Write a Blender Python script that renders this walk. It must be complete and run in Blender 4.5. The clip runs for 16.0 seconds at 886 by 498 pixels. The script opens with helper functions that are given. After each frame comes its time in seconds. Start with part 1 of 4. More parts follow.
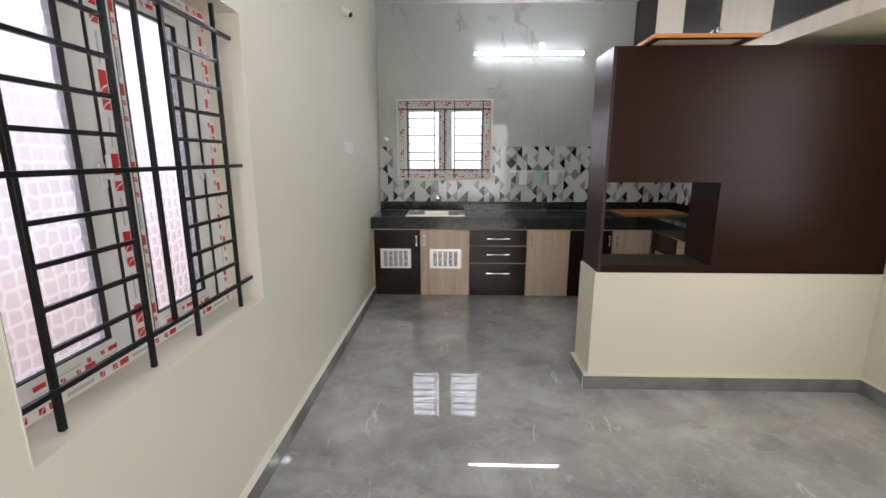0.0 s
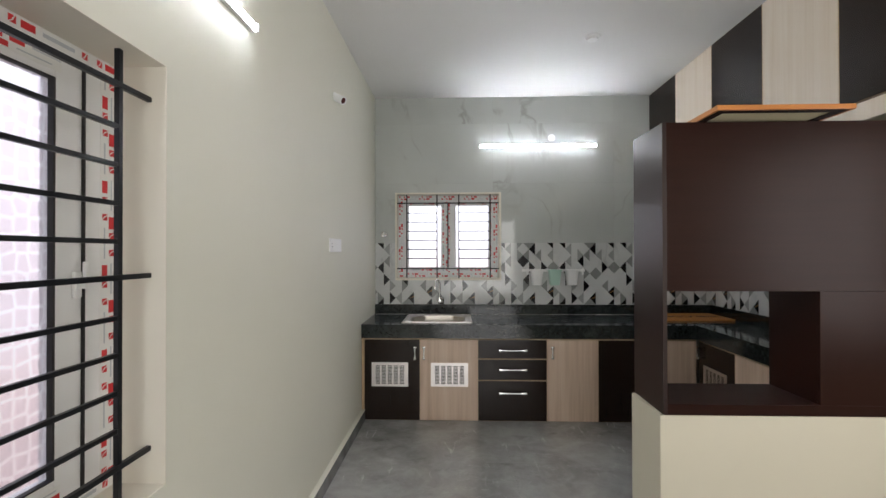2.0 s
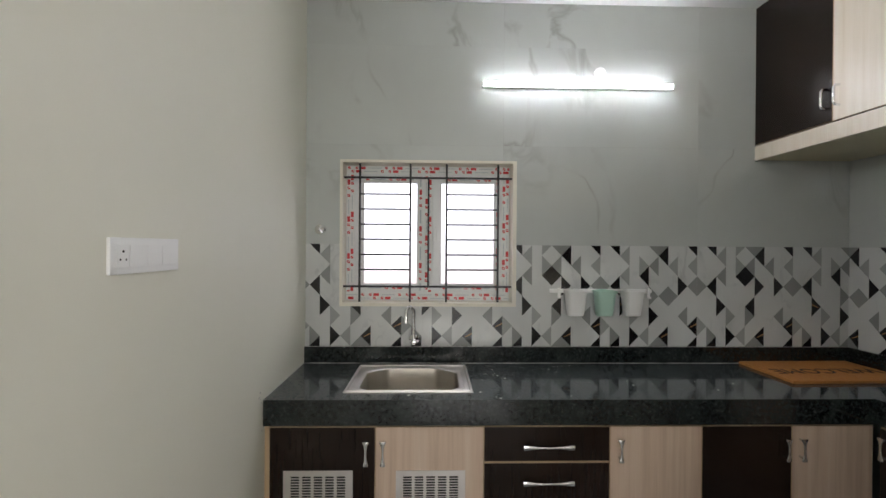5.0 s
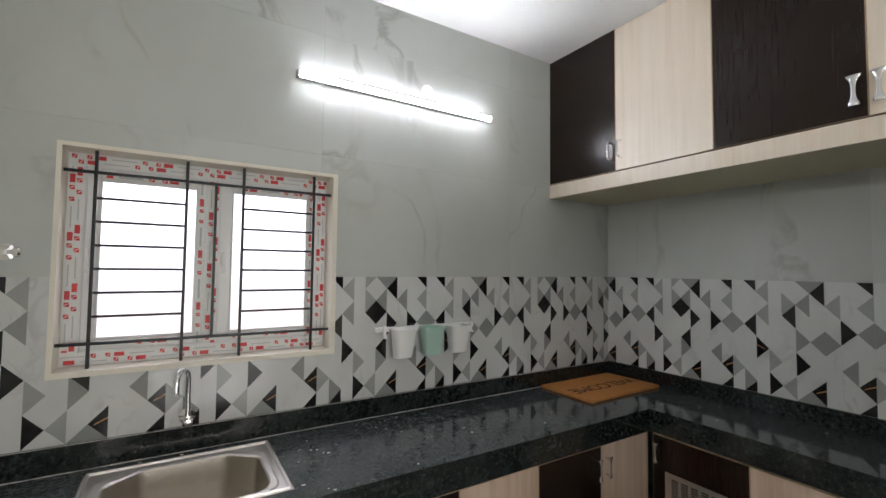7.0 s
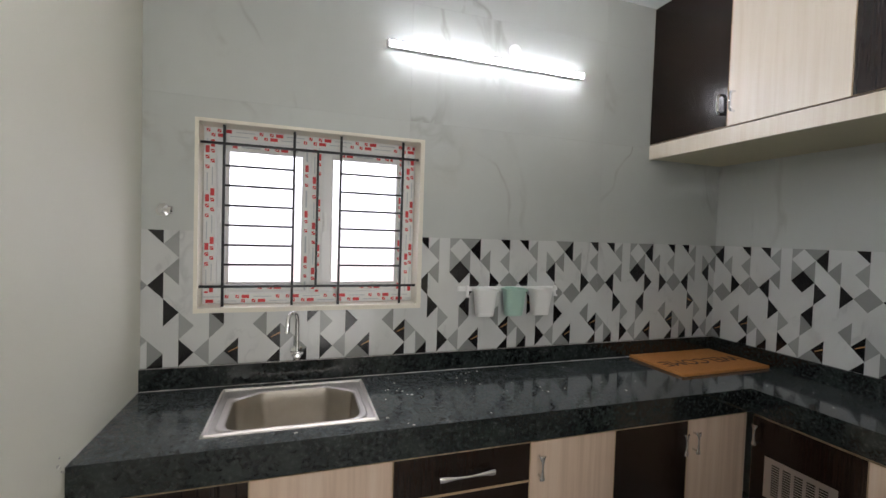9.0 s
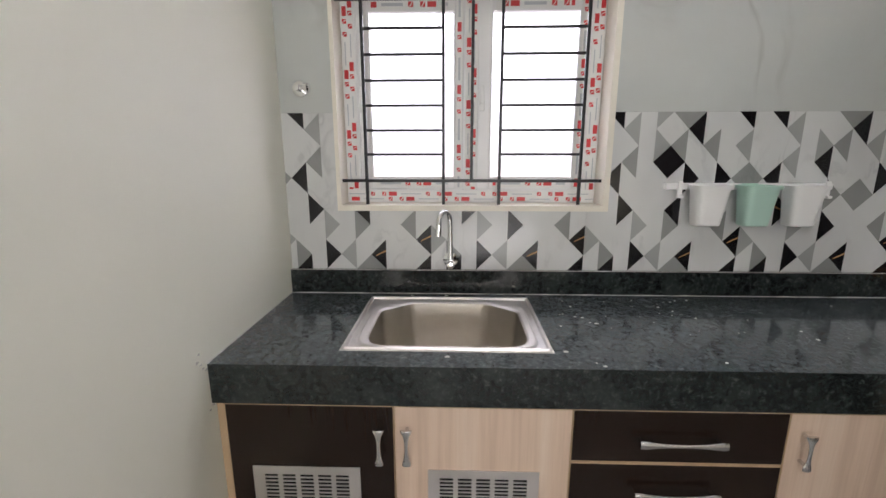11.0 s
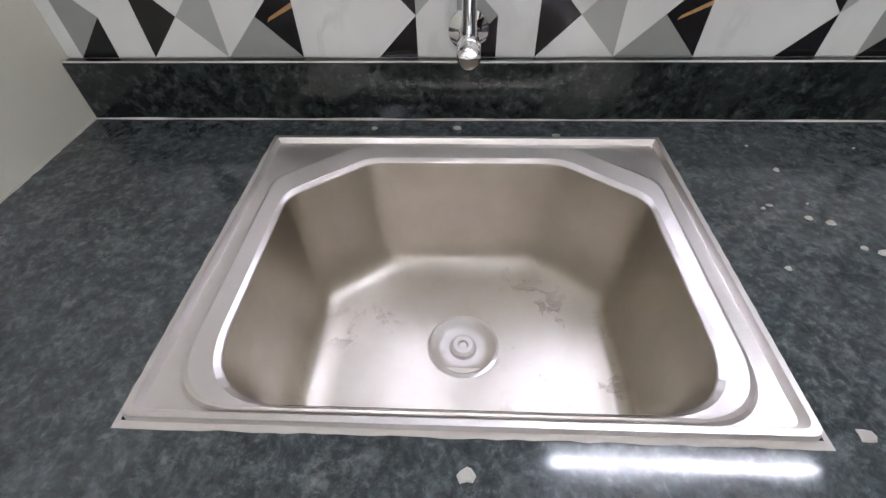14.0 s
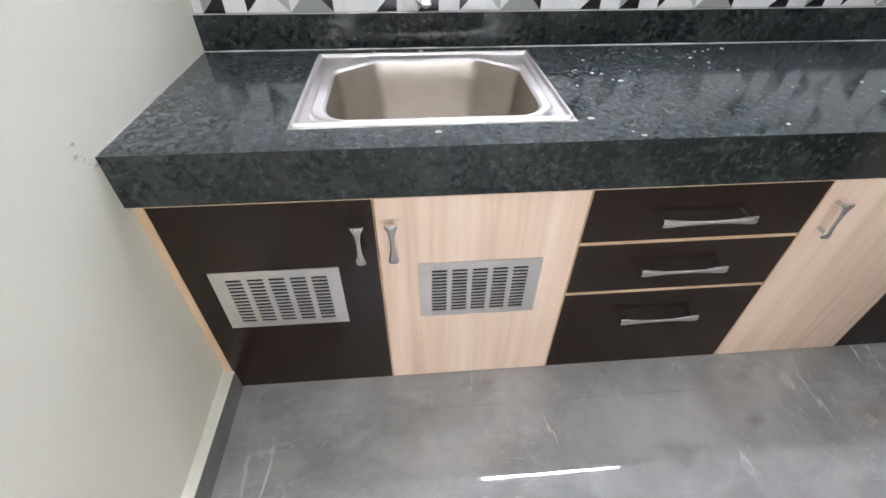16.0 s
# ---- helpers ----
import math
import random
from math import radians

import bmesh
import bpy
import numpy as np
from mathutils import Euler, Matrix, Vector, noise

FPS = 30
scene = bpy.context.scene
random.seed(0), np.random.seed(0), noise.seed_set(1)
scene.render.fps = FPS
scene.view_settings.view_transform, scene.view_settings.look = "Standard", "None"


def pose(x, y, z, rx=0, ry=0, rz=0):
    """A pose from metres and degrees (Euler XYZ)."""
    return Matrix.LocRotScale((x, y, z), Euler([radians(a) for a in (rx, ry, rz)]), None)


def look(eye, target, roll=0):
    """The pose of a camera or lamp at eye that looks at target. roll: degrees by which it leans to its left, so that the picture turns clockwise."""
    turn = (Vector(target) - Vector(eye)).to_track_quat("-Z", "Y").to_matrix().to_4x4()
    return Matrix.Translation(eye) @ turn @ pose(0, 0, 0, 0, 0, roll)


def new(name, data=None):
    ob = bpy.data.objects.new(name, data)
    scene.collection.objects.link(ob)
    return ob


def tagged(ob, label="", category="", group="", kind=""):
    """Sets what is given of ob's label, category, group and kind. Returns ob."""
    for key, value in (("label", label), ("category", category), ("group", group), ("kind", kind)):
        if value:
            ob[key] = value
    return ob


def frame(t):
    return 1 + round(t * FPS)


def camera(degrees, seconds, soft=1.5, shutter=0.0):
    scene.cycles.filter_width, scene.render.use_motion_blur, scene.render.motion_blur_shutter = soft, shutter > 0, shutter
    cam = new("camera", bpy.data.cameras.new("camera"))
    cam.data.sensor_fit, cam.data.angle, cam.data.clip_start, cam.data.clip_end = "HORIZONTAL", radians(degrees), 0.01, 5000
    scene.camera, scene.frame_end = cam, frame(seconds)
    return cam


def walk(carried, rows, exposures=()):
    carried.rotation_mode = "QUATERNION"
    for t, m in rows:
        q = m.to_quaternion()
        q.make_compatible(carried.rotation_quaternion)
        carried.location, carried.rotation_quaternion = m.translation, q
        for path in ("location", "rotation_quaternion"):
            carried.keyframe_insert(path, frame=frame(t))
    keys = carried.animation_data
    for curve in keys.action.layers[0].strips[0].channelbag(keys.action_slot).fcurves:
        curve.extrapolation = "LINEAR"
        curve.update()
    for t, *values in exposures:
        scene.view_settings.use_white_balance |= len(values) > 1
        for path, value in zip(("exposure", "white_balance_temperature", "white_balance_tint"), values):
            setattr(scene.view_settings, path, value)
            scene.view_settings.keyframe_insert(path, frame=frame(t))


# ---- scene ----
cam = camera(91.2, 16.0)
METRES, EYE, TILT, LEAN, TURN = 5.76, 1.6, 0.0, 0.0, 1.5
PATH = [
    (0, (0.159, 1.862, 1.414), (0.104, 3.818, 1.001), -0.0),
    (0.5, (0.161, 1.854, 1.427), (0.109, 3.847, 1.271), 0.0),
    (1, (0.170, 1.935, 1.414), (0.104, 3.934, 1.378), 0.1),
    (1.5, (0.122, 2.214, 1.43), (0.066, 4.213, 1.437), 0.1),
    (2, (0.124, 2.501, 1.445), (0.061, 4.5, 1.458), -0.1),
    (2.5, (0.118, 2.822, 1.463), (0.072, 4.822, 1.467), 0.2),
    (3, (0.092, 3.112, 1.472), (0.07, 5.111, 1.461), 0.3),
    (3.5, (0.101, 3.402, 1.496), (0.07, 5.402, 1.48), 0.3),
    (6, (-0.027, 4.627, 1.537), (0.313, 6.598, 1.55), 0.7),
    (6.5, (-0.083, 4.72, 1.571), (0.606, 6.597, 1.631), 0.9),
    (7, (-0.111, 4.76, 1.575), (0.939, 6.459, 1.669), 0.6),
    (7.5, (-0.129, 4.789, 1.566), (1.158, 6.317, 1.661), 0.3),
    (8, (-0.12, 4.779, 1.558), (1.158, 6.315, 1.636), 0.5),
    (8.5, (-0.096, 4.73, 1.556), (0.888, 6.471, 1.578), 0.9),
    (9, (-0.053, 4.662, 1.55), (0.583, 6.557, 1.484), 1.8),
    (9.5, (-0.033, 4.655, 1.492), (0.298, 6.619, 1.311), 1.9),
    (11.8, (-0.02, 5.605, 1.356), (-0.144, 7.475, 0.66), -0.6),
    (12, (-0.033, 5.712, 1.348), (-0.169, 7.542, 0.553), -0.7),
    (12.5, (-0.071, 5.942, 1.302), (-0.18, 7.659, 0.283), -0.5),
    (13, (-0.059, 6.11, 1.225), (-0.175, 7.699, 0.015), -1.1),
    (13.5, (-0.054, 6.208, 1.195), (-0.156, 7.649, -0.188), -1.6),
    (14, (-0.054, 6.173, 1.205), (-0.129, 7.555, -0.238), -1.4),
    (14.5, (-0.090, 6.008, 1.212), (-0.107, 7.400, -0.222), 0.3),
    (15, (-0.084, 5.825, 1.213), (-0.116, 7.251, -0.189), -0.4),
    (15.5, (-0.083, 5.606, 1.211), (-0.078, 7.06, -0.162), 0.2),
    (16, (-0.109, 5.442, 1.233), (0.025, 6.941, -0.083), 0.6),
]
walk(cam, [(t, look(eye, target, roll)) for t, eye, target, roll in PATH],
     [(0, 0.75, 6250, 12), (0.5, 0.62, 6300, 12), (2.5, 0.65, 6300, 10), (3.7, 0.8, 6400, 9), (6, 0.74, 6350, 11), (7, 0.88, 6350, 11), (8, 1.22, 6350, 12), (9.5, 0.85, 6350, 12), (12, 1.65, 6200, 16), (13, 1.7, 6050, 16), (14, 1.55, 6050, 16), (15, 2.1, 5900, 14), (16, 2.2, 5850, 14)])

# ---------- world, exposure ----------
L, R, RL = -0.70, 2.641, 2.685          # left wall, right wall of the kitchen, right wall of the hall
BACK, FRONT = 6.87, -1.6               # back wall of the kitchen, far end of the hall
CEIL = 3.0
DOORS_Y, DOORS_X = 6.24, 2.155         # planes of the cabinet doors
TOP = 0.82                             # worktop
FZ = -0.010                            # floor

world = bpy.data.worlds.new("world")
scene.world = world
world.use_nodes = True
wn = world.node_tree.nodes
sky = wn.new("ShaderNodeTexSky")
sky.sky_type, sky.sun_disc = "NISHITA", False
sky.sun_elevation, sky.sun_rotation = radians(55), radians(-6)
wn["Background"].inputs["Strength"].default_value = 0.12
world.node_tree.links.new(sky.outputs[0], wn["Background"].inputs[0])
sun = new("sun", bpy.data.lights.new("sun", "SUN"))
# hazy sky light falling in by the kitchen window
sun.data.energy, sun.data.angle, sun.data.color = 1.0, radians(50), (1, 0.98, 0.97)
sun.matrix_world = look((-0.6, 6, 8.6), (0, 0, 0))


def area(name, m, sx, sy, watts, color):
    ob = new(name, bpy.data.lights.new(name, "AREA"))
    ob.data.shape, ob.data.size, ob.data.size_y, ob.data.energy, ob.data.color = "RECTANGLE", sx, sy, watts, color
    ob.matrix_world = m
    return ob


# added fill lamps behind the camera and at the side wall; no openings there
area("daylight_door", look((0.7, FRONT + 0.05, 1.3), (0.7, 4, 1.25)), 2.2, 2.1, 44, (1, 0.97, 0.94))
area("daylight_side", look((RL - 0.03, 3.1, 1.55), (-3, 3.1, 1.45)), 1.2, 1.2, 13, (1, 0.95, 0.92))

# ---------- materials ----------


def material(name, color=(0.8, 0.8, 0.8), rough=0.5, metal=0.0, spec=0.5):
    m = bpy.data.materials.new(name)
    m.use_nodes = True
    b = m.node_tree.nodes["Principled BSDF"]
    b.inputs["Base Color"].default_value = (*color, 1)
    b.inputs["Roughness"].default_value = rough
    b.inputs["Metallic"].default_value = metal
    b.inputs["Specular IOR Level"].default_value = spec
    return m


class Nodes:
    def __init__(self, m):
        self.t = m.node_tree
        self.b = self.t.nodes["Principled BSDF"]
        self.co = self.t.nodes.new("ShaderNodeTexCoord").outputs["Object"]

    def link(self, a, b):
        self.t.links.new(a, b)

    def mapped(self, scale=(1, 1, 1), rot=(0, 0, 0), seed=False):
        n = self.t.nodes.new("ShaderNodeMapping")
        n.inputs["Scale"].default_value, n.inputs["Rotation"].default_value = scale, rot
        self.link(self.co, n.inputs[0])
        if seed:
            info = self.t.nodes.new("ShaderNodeObjectInfo")
            mul = self.t.nodes.new("ShaderNodeMath")
            mul.operation, mul.inputs[1].default_value = "MULTIPLY", 37.0
            self.link(info.outputs["Random"], mul.inputs[0])
            self.link(mul.outputs[0], n.inputs["Location"])
        return n.outputs[0]

    def noise(self, vec, scale, detail=4, rough=0.5, dist=0.0):
        n = self.t.nodes.new("ShaderNodeTexNoise")
        n.inputs["Scale"].default_value, n.inputs["Detail"].default_value = scale, detail
        n.inputs["Roughness"].default_value, n.inputs["Distortion"].default_value = rough, dist
        self.link(vec, n.inputs["Vector"])
        return n.outputs["Fac"]

    def ramp(self, fac, *stops):
        n = self.t.nodes.new("ShaderNodeValToRGB")
        e = n.color_ramp.elements
        while len(e) < len(stops):
            e.new(0.5)
        for s, (p, c) in zip(e, stops):
            s.position = p
            s.color = (c, c, c, 1) if isinstance(c, (int, float)) else (*c, 1)
        self.link(fac, n.inputs[0])
        return n.outputs[0]

    def mix(self, fac, a, b, kind="MIX"):
        n = self.t.nodes.new("ShaderNodeMix")
        n.data_type, n.blend_type = "RGBA", kind
        for v, k in ((fac, 0), (a, 6), (b, 7)):
            if isinstance(v, (int, float)):
                n.inputs[k].default_value = v
            elif isinstance(v, tuple):
                n.inputs[k].default_value = (*v, 1)
            else:
                self.link(v, n.inputs[k])
        return n.outputs[2]

    def bump(self, h, strength, dist=0.002):
        n = self.t.nodes.new("ShaderNodeBump")
        n.inputs["Strength"].default_value, n.inputs["Distance"].default_value = strength, dist
        self.link(h, n.inputs["Height"])
        self.link(n.outputs[0], self.b.inputs["Normal"])

    def color(self, c):
        self.link(c, self.b.inputs["Base Color"])

    def rough(self, r):
        self.link(r, self.b.inputs["Roughness"])

    def voronoi(self, vec, scale, feature="DISTANCE_TO_EDGE"):
        n = self.t.nodes.new("ShaderNodeTexVoronoi")
        n.feature = feature
        n.inputs["Scale"].default_value = scale
        self.link(vec, n.inputs["Vector"])
        return n.outputs["Distance"]

    def warp(self, vec, scale, amount):
        n = self.t.nodes.new("ShaderNodeTexNoise")
        n.inputs["Scale"].default_value, n.inputs["Detail"].default_value = scale, 3
        self.link(vec, n.inputs["Vector"])
        m = self.t.nodes.new("ShaderNodeVectorMath")
        m.operation = "MULTIPLY_ADD"
        m.inputs[1].default_value = (amount,) * 3
        self.link(n.outputs["Color"], m.inputs[0])
        self.link(vec, m.inputs[2])
        return m.outputs[0]


def paint(name, base, rough=0.55):
    m = material(name, base, rough)
    n = Nodes(m)
    big = n.noise(n.mapped(), 0.9, 3)
    c = n.mix(n.ramp(big, (0.3, 0.0), (0.75, 1.0)), tuple(v * 0.965 for v in base), tuple(min(1, v * 1.02) for v in base))
    n.color(c)
    fine = n.noise(n.mapped(), 60, 5, 0.6)
    n.bump(n.mix(0.5, fine, n.noise(n.mapped(), 7, 3)), 0.12, 0.004)
    return m


def marble_tile(name, base, vein, rough, seed=False, scale=1.0):
    """Polished white to pale grey marble print."""
    m = material(name, base, rough)
    n = Nodes(m)
    v = n.mapped((scale, scale, scale * 0.6), (0.3, 0.5, 0.7), seed)
    w = n.warp(v, 1.3, 0.9)
    line = n.ramp(n.noise(w, 1.1, 6, 0.55, 0.6), (0.475, 0.0), (0.5, 1.0), (0.525, 0.0))
    mask = n.ramp(n.noise(v, 2.2, 2), (0.46, 0.0), (0.66, 1.0))
    amount = n.mix(1.0, line, mask, "MULTIPLY")
    cloud = n.mix(n.ramp(n.noise(v, 1.6, 4), (0.3, 0.0), (0.7, 1.0)), tuple(c * 0.9 for c in base), base)
    n.color(n.mix(amount, cloud, vein))
    n.bump(n.noise(n.mapped(), 1.5, 2), 0.02, 0.01)
    return m


wall_paint = paint("cream_wall_paint", (0.76, 0.75, 0.65))
cream_paint = paint("deep_cream_wall_paint", (0.68, 0.635, 0.51))
ceiling_paint = paint("white_ceiling_paint", (0.80, 0.80, 0.79), 0.7)
reveal_paint = paint("ivory_reveal_paint", (0.80, 0.76, 0.66), 0.5)
wall_marble = marble_tile("pale_marble_wall_tile", (0.565, 0.59, 0.57), (0.38, 0.38, 0.36), 0.045, True)
splash_white = marble_tile("white_marble_print", (0.66, 0.67, 0.66), (0.50, 0.51, 0.51), 0.08, True, 3.0)
splash_grey = marble_tile("grey_marble_print", (0.37, 0.38, 0.37), (0.31, 0.32, 0.31), 0.08, True, 3.0)
splash_mid = marble_tile("pale_grey_marble_print", (0.29, 0.30, 0.29), (0.24, 0.25, 0.24), 0.08, True, 3.0)
gold_print = material("bronze_vein_print", (0.42, 0.24, 0.10), 0.2)

splash_black = material("black_marble_print", (0.012, 0.011, 0.012), 0.14)
grout = material("grey_grout", (0.50, 0.50, 0.48), 0.6)

# floor: polished grey marble print with pale veins and darker clouds
floor_marble = material("grey_marble_floor", (0.25, 0.25, 0.25), 0.018, 0.0, 0.7)
n = Nodes(floor_marble)
v = n.mapped((1, 1, 1))
w = n.warp(v, 1.6, 0.5)
clouds = n.ramp(n.noise(w, 2.3, 7, 0.6, 0.3), (0.3, (0.24, 0.24, 0.236)), (0.5, (0.335, 0.332, 0.326)), (0.72, (0.47, 0.467, 0.46)))
spots = n.ramp(n.noise(n.mapped((1.4, 2.6, 1), (0, 0, 0.6)), 2.6, 3, 0.5), (0.62, 0.0), (0.74, 1.0))
clouds = n.mix(n.mix(1.0, spots, (0.55, 0.55, 0.55), "MULTIPLY"), clouds, (0.14, 0.136, 0.13))
streak = n.ramp(n.noise(n.warp(n.mapped((3.4, 0.9, 1), (0, 0, 0.6)), 2.4, 0.3), 1.7, 4, 0.5), (0.486, 0.0), (0.5, 0.8), (0.514, 0.0))
where = n.ramp(n.noise(n.mapped((1, 1, 1), (0, 0, 0.2)), 3.4, 2), (0.58, 0.0), (0.70, 1.0))
hair = n.ramp(n.noise(n.warp(n.mapped((1.2, 2.2, 1), (0, 0, -0.5)), 3.0, 0.5), 2.6, 5, 0.55), (0.49, 0.0), (0.5, 0.3), (0.51, 0.0))
haze = n.ramp(n.noise(n.warp(n.mapped((1, 1, 1)), 4, 0.3), 6.5, 6, 0.65), (0.45, 0.0), (0.75, 0.55))
clouds = n.mix(haze, clouds, (0.50, 0.50, 0.50))
clouds = n.mix(n.mix(1.0, hair, n.ramp(n.noise(n.mapped((1, 1, 1), (0, 0, 1.0)), 2.7, 2), (0.46, 0.0), (0.60, 1.0)), "MULTIPLY"), clouds, (0.60, 0.60, 0.59))
n.color(n.mix(n.mix(1.0, streak, where, "MULTIPLY"), clouds, (0.72, 0.72, 0.71)))
n.bump(n.noise(n.mapped(), 2.2, 2), 0.012, 0.004)
skirting_marble = material("grey_marble_skirting", (0.2, 0.2, 0.195), 0.12)
n = Nodes(skirting_marble)
n.color(n.ramp(n.noise(n.warp(n.mapped(), 2, 0.5), 4, 6), (0.3, (0.12, 0.12, 0.118)), (0.7, (0.24, 0.24, 0.235))))

# granite of the worktop: dusty top, its colour also lightened for the light it reflects
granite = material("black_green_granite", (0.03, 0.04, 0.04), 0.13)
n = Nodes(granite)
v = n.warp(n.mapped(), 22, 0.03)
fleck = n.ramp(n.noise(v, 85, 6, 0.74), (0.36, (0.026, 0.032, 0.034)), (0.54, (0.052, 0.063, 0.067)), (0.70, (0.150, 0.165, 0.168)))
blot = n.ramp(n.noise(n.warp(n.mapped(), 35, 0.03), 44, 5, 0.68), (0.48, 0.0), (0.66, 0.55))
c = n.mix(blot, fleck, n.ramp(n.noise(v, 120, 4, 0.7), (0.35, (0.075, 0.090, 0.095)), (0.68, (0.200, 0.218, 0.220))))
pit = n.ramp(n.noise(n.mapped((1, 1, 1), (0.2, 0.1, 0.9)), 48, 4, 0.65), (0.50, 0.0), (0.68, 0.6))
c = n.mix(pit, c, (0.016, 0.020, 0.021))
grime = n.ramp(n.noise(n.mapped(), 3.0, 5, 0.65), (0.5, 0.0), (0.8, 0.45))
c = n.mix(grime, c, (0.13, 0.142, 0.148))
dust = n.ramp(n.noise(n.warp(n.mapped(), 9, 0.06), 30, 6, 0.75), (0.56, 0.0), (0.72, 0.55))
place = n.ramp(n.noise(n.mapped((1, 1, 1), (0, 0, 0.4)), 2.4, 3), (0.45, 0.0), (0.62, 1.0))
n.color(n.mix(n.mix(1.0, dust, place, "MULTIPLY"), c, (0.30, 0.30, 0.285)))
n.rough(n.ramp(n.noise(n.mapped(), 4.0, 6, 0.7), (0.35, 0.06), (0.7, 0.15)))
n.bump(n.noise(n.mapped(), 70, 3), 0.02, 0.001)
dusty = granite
# same stone for upright faces, their darker reflections painted into the colour
granite = material("shaded_black_granite", (0.03, 0.04, 0.04), 0.12)
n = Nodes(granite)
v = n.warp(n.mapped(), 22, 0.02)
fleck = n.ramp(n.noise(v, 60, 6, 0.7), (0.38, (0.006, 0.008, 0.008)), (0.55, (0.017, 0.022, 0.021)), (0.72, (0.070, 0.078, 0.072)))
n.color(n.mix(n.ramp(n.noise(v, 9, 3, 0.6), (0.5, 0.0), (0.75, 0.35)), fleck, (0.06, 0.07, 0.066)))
plaster = material("dried_plaster_drops", (0.46, 0.45, 0.41), 0.8)

dark_laminate = material("dark_wenge_laminate", (0.022, 0.012, 0.010), 0.24, 0.0, 0.30)
n = Nodes(dark_laminate)
g = n.noise(n.mapped((40, 40, 1.6)), 2.2, 4, 0.6, 0.4)
n.color(n.ramp(g, (0.3, (0.0130, 0.0070, 0.0046)), (0.75, (0.0160, 0.0086, 0.0056))))
n.rough(n.ramp(n.noise(n.mapped(), 5, 4), (0.3, 0.20), (0.8, 0.28)))
n.bump(n.noise(n.mapped((300, 300, 40)), 3, 3), 0.02, 0.0006)
screen_laminate = material("dark_brown_laminate", (0.035, 0.014, 0.012), 0.3, 0.0, 0.16)
n = Nodes(screen_laminate)
g = n.noise(n.mapped((1.2, 30, 34)), 2.0, 4, 0.6, 0.4)
n.color(n.ramp(g, (0.3, (0.0200, 0.0062, 0.0041)), (0.75, (0.0235, 0.0073, 0.0048))))
n.rough(n.ramp(n.noise(n.mapped(), 5, 4), (0.3, 0.30), (0.8, 0.36)))
n.bump(n.noise(n.mapped(), 420, 3), 0.2, 0.0006)

gloss_laminate = material("glossy_dark_brown_laminate", (0.020, 0.008, 0.007), 0.3, 0.0, 0.5)
n = Nodes(gloss_laminate)
n.rough(n.ramp(n.noise(n.mapped(), 6, 4), (0.3, 0.29), (0.8, 0.34)))


def ash(name, dark, mid, light, pore):
    m = material(name, mid, 0.38)
    n = Nodes(m)
    v = n.mapped((16, 16, 0.55), (0, 0, 0), True)
    g = n.noise(n.warp(v, 0.7, 0.5), 1.5, 5, 0.6)
    fine = n.noise(n.mapped((130, 130, 3)), 1.4, 4, 0.6)
    c = n.ramp(g, (0.30, dark), (0.5, mid), (0.72, light))
    n.color(n.mix(n.mix(1.0, n.ramp(fine, (0.45, 0.0), (0.7, 1.0)), (0.3, 0.3, 0.3), "MULTIPLY"), c, pore))
    n.bump(fine, 0.08, 0.0006)
    return m


pale_laminate = ash("pale_ash_laminate", (0.53, 0.385, 0.285), (0.66, 0.505, 0.39), (0.72, 0.585, 0.475), (0.55, 0.41, 0.305))
cream_laminate = ash("cream_ash_laminate", (0.66, 0.56, 0.44), (0.72, 0.63, 0.52), (0.75, 0.67, 0.57), (0.64, 0.54, 0.43))
edge_band = material("beige_edge_band", (0.50, 0.36, 0.22), 0.45)
carcass = material("cream_carcass_board", (0.60, 0.55, 0.38), 0.5)

steel = material("brushed_steel", (0.72, 0.68, 0.67), 0.3, 1.0)
n = Nodes(steel)
n.rough(n.ramp(n.noise(n.mapped((30, 60, 60)), 2, 4), (0.3, 0.32), (0.7, 0.40)))
n.color(n.ramp(n.noise(n.mapped(), 6, 5, 0.6), (0.3, (0.76, 0.72, 0.705)), (0.75, (0.83, 0.79, 0.775))))
bowl_steel = material("satin_steel_bowl", (0.50, 0.44, 0.36), 0.33, 1.0)
n = Nodes(bowl_steel)
n.color(n.ramp(n.noise(n.warp(n.mapped(), 4, 0.3), 7, 6, 0.65), (0.3, (0.60, 0.56, 0.50)), (0.75, (0.70, 0.665, 0.61))))
n.rough(n.ramp(n.noise(n.mapped(), 9, 4), (0.3, 0.29), (0.75, 0.37)))
clean = n.ramp(n.noise(n.warp(n.mapped(), 4, 0.3), 7, 6, 0.65), (0.3, (0.60, 0.555, 0.49)), (0.75, (0.70, 0.66, 0.60)))
smudge = n.ramp(n.noise(n.warp(n.mapped((1, 1, 0.6)), 9, 0.12), 9, 6, 0.7), (0.53, 0.0), (0.57, 0.75), (0.63, 0.15))
where = n.ramp(n.noise(n.mapped((1, 1, 1), (0.5, 0, 0)), 5.5, 2), (0.48, 0.0), (0.60, 1.0))
sep = n.t.nodes.new("ShaderNodeSeparateXYZ")
n.link(n.co, sep.inputs[0])
low = n.ramp(sep.outputs["Z"], (0.628, 1.0), (0.645, 0.08))
n.color(n.mix(n.mix(1.0, n.mix(1.0, smudge, where, "MULTIPLY"), low, "MULTIPLY"), clean, (0.34, 0.29, 0.25)))
chrome = material("chrome", (0.82, 0.82, 0.83), 0.08, 1.0)
satin = material("satin_nickel", (0.70, 0.70, 0.70), 0.22, 1.0)
# near-black colour painting the shade inside vent slots and pin holes
void = material("painted_hole_shade", (0.012, 0.011, 0.010), 0.8)
black_iron = material("black_painted_iron", (0.008, 0.009, 0.011), 0.32, 0.0, 0.32)
n = Nodes(black_iron)
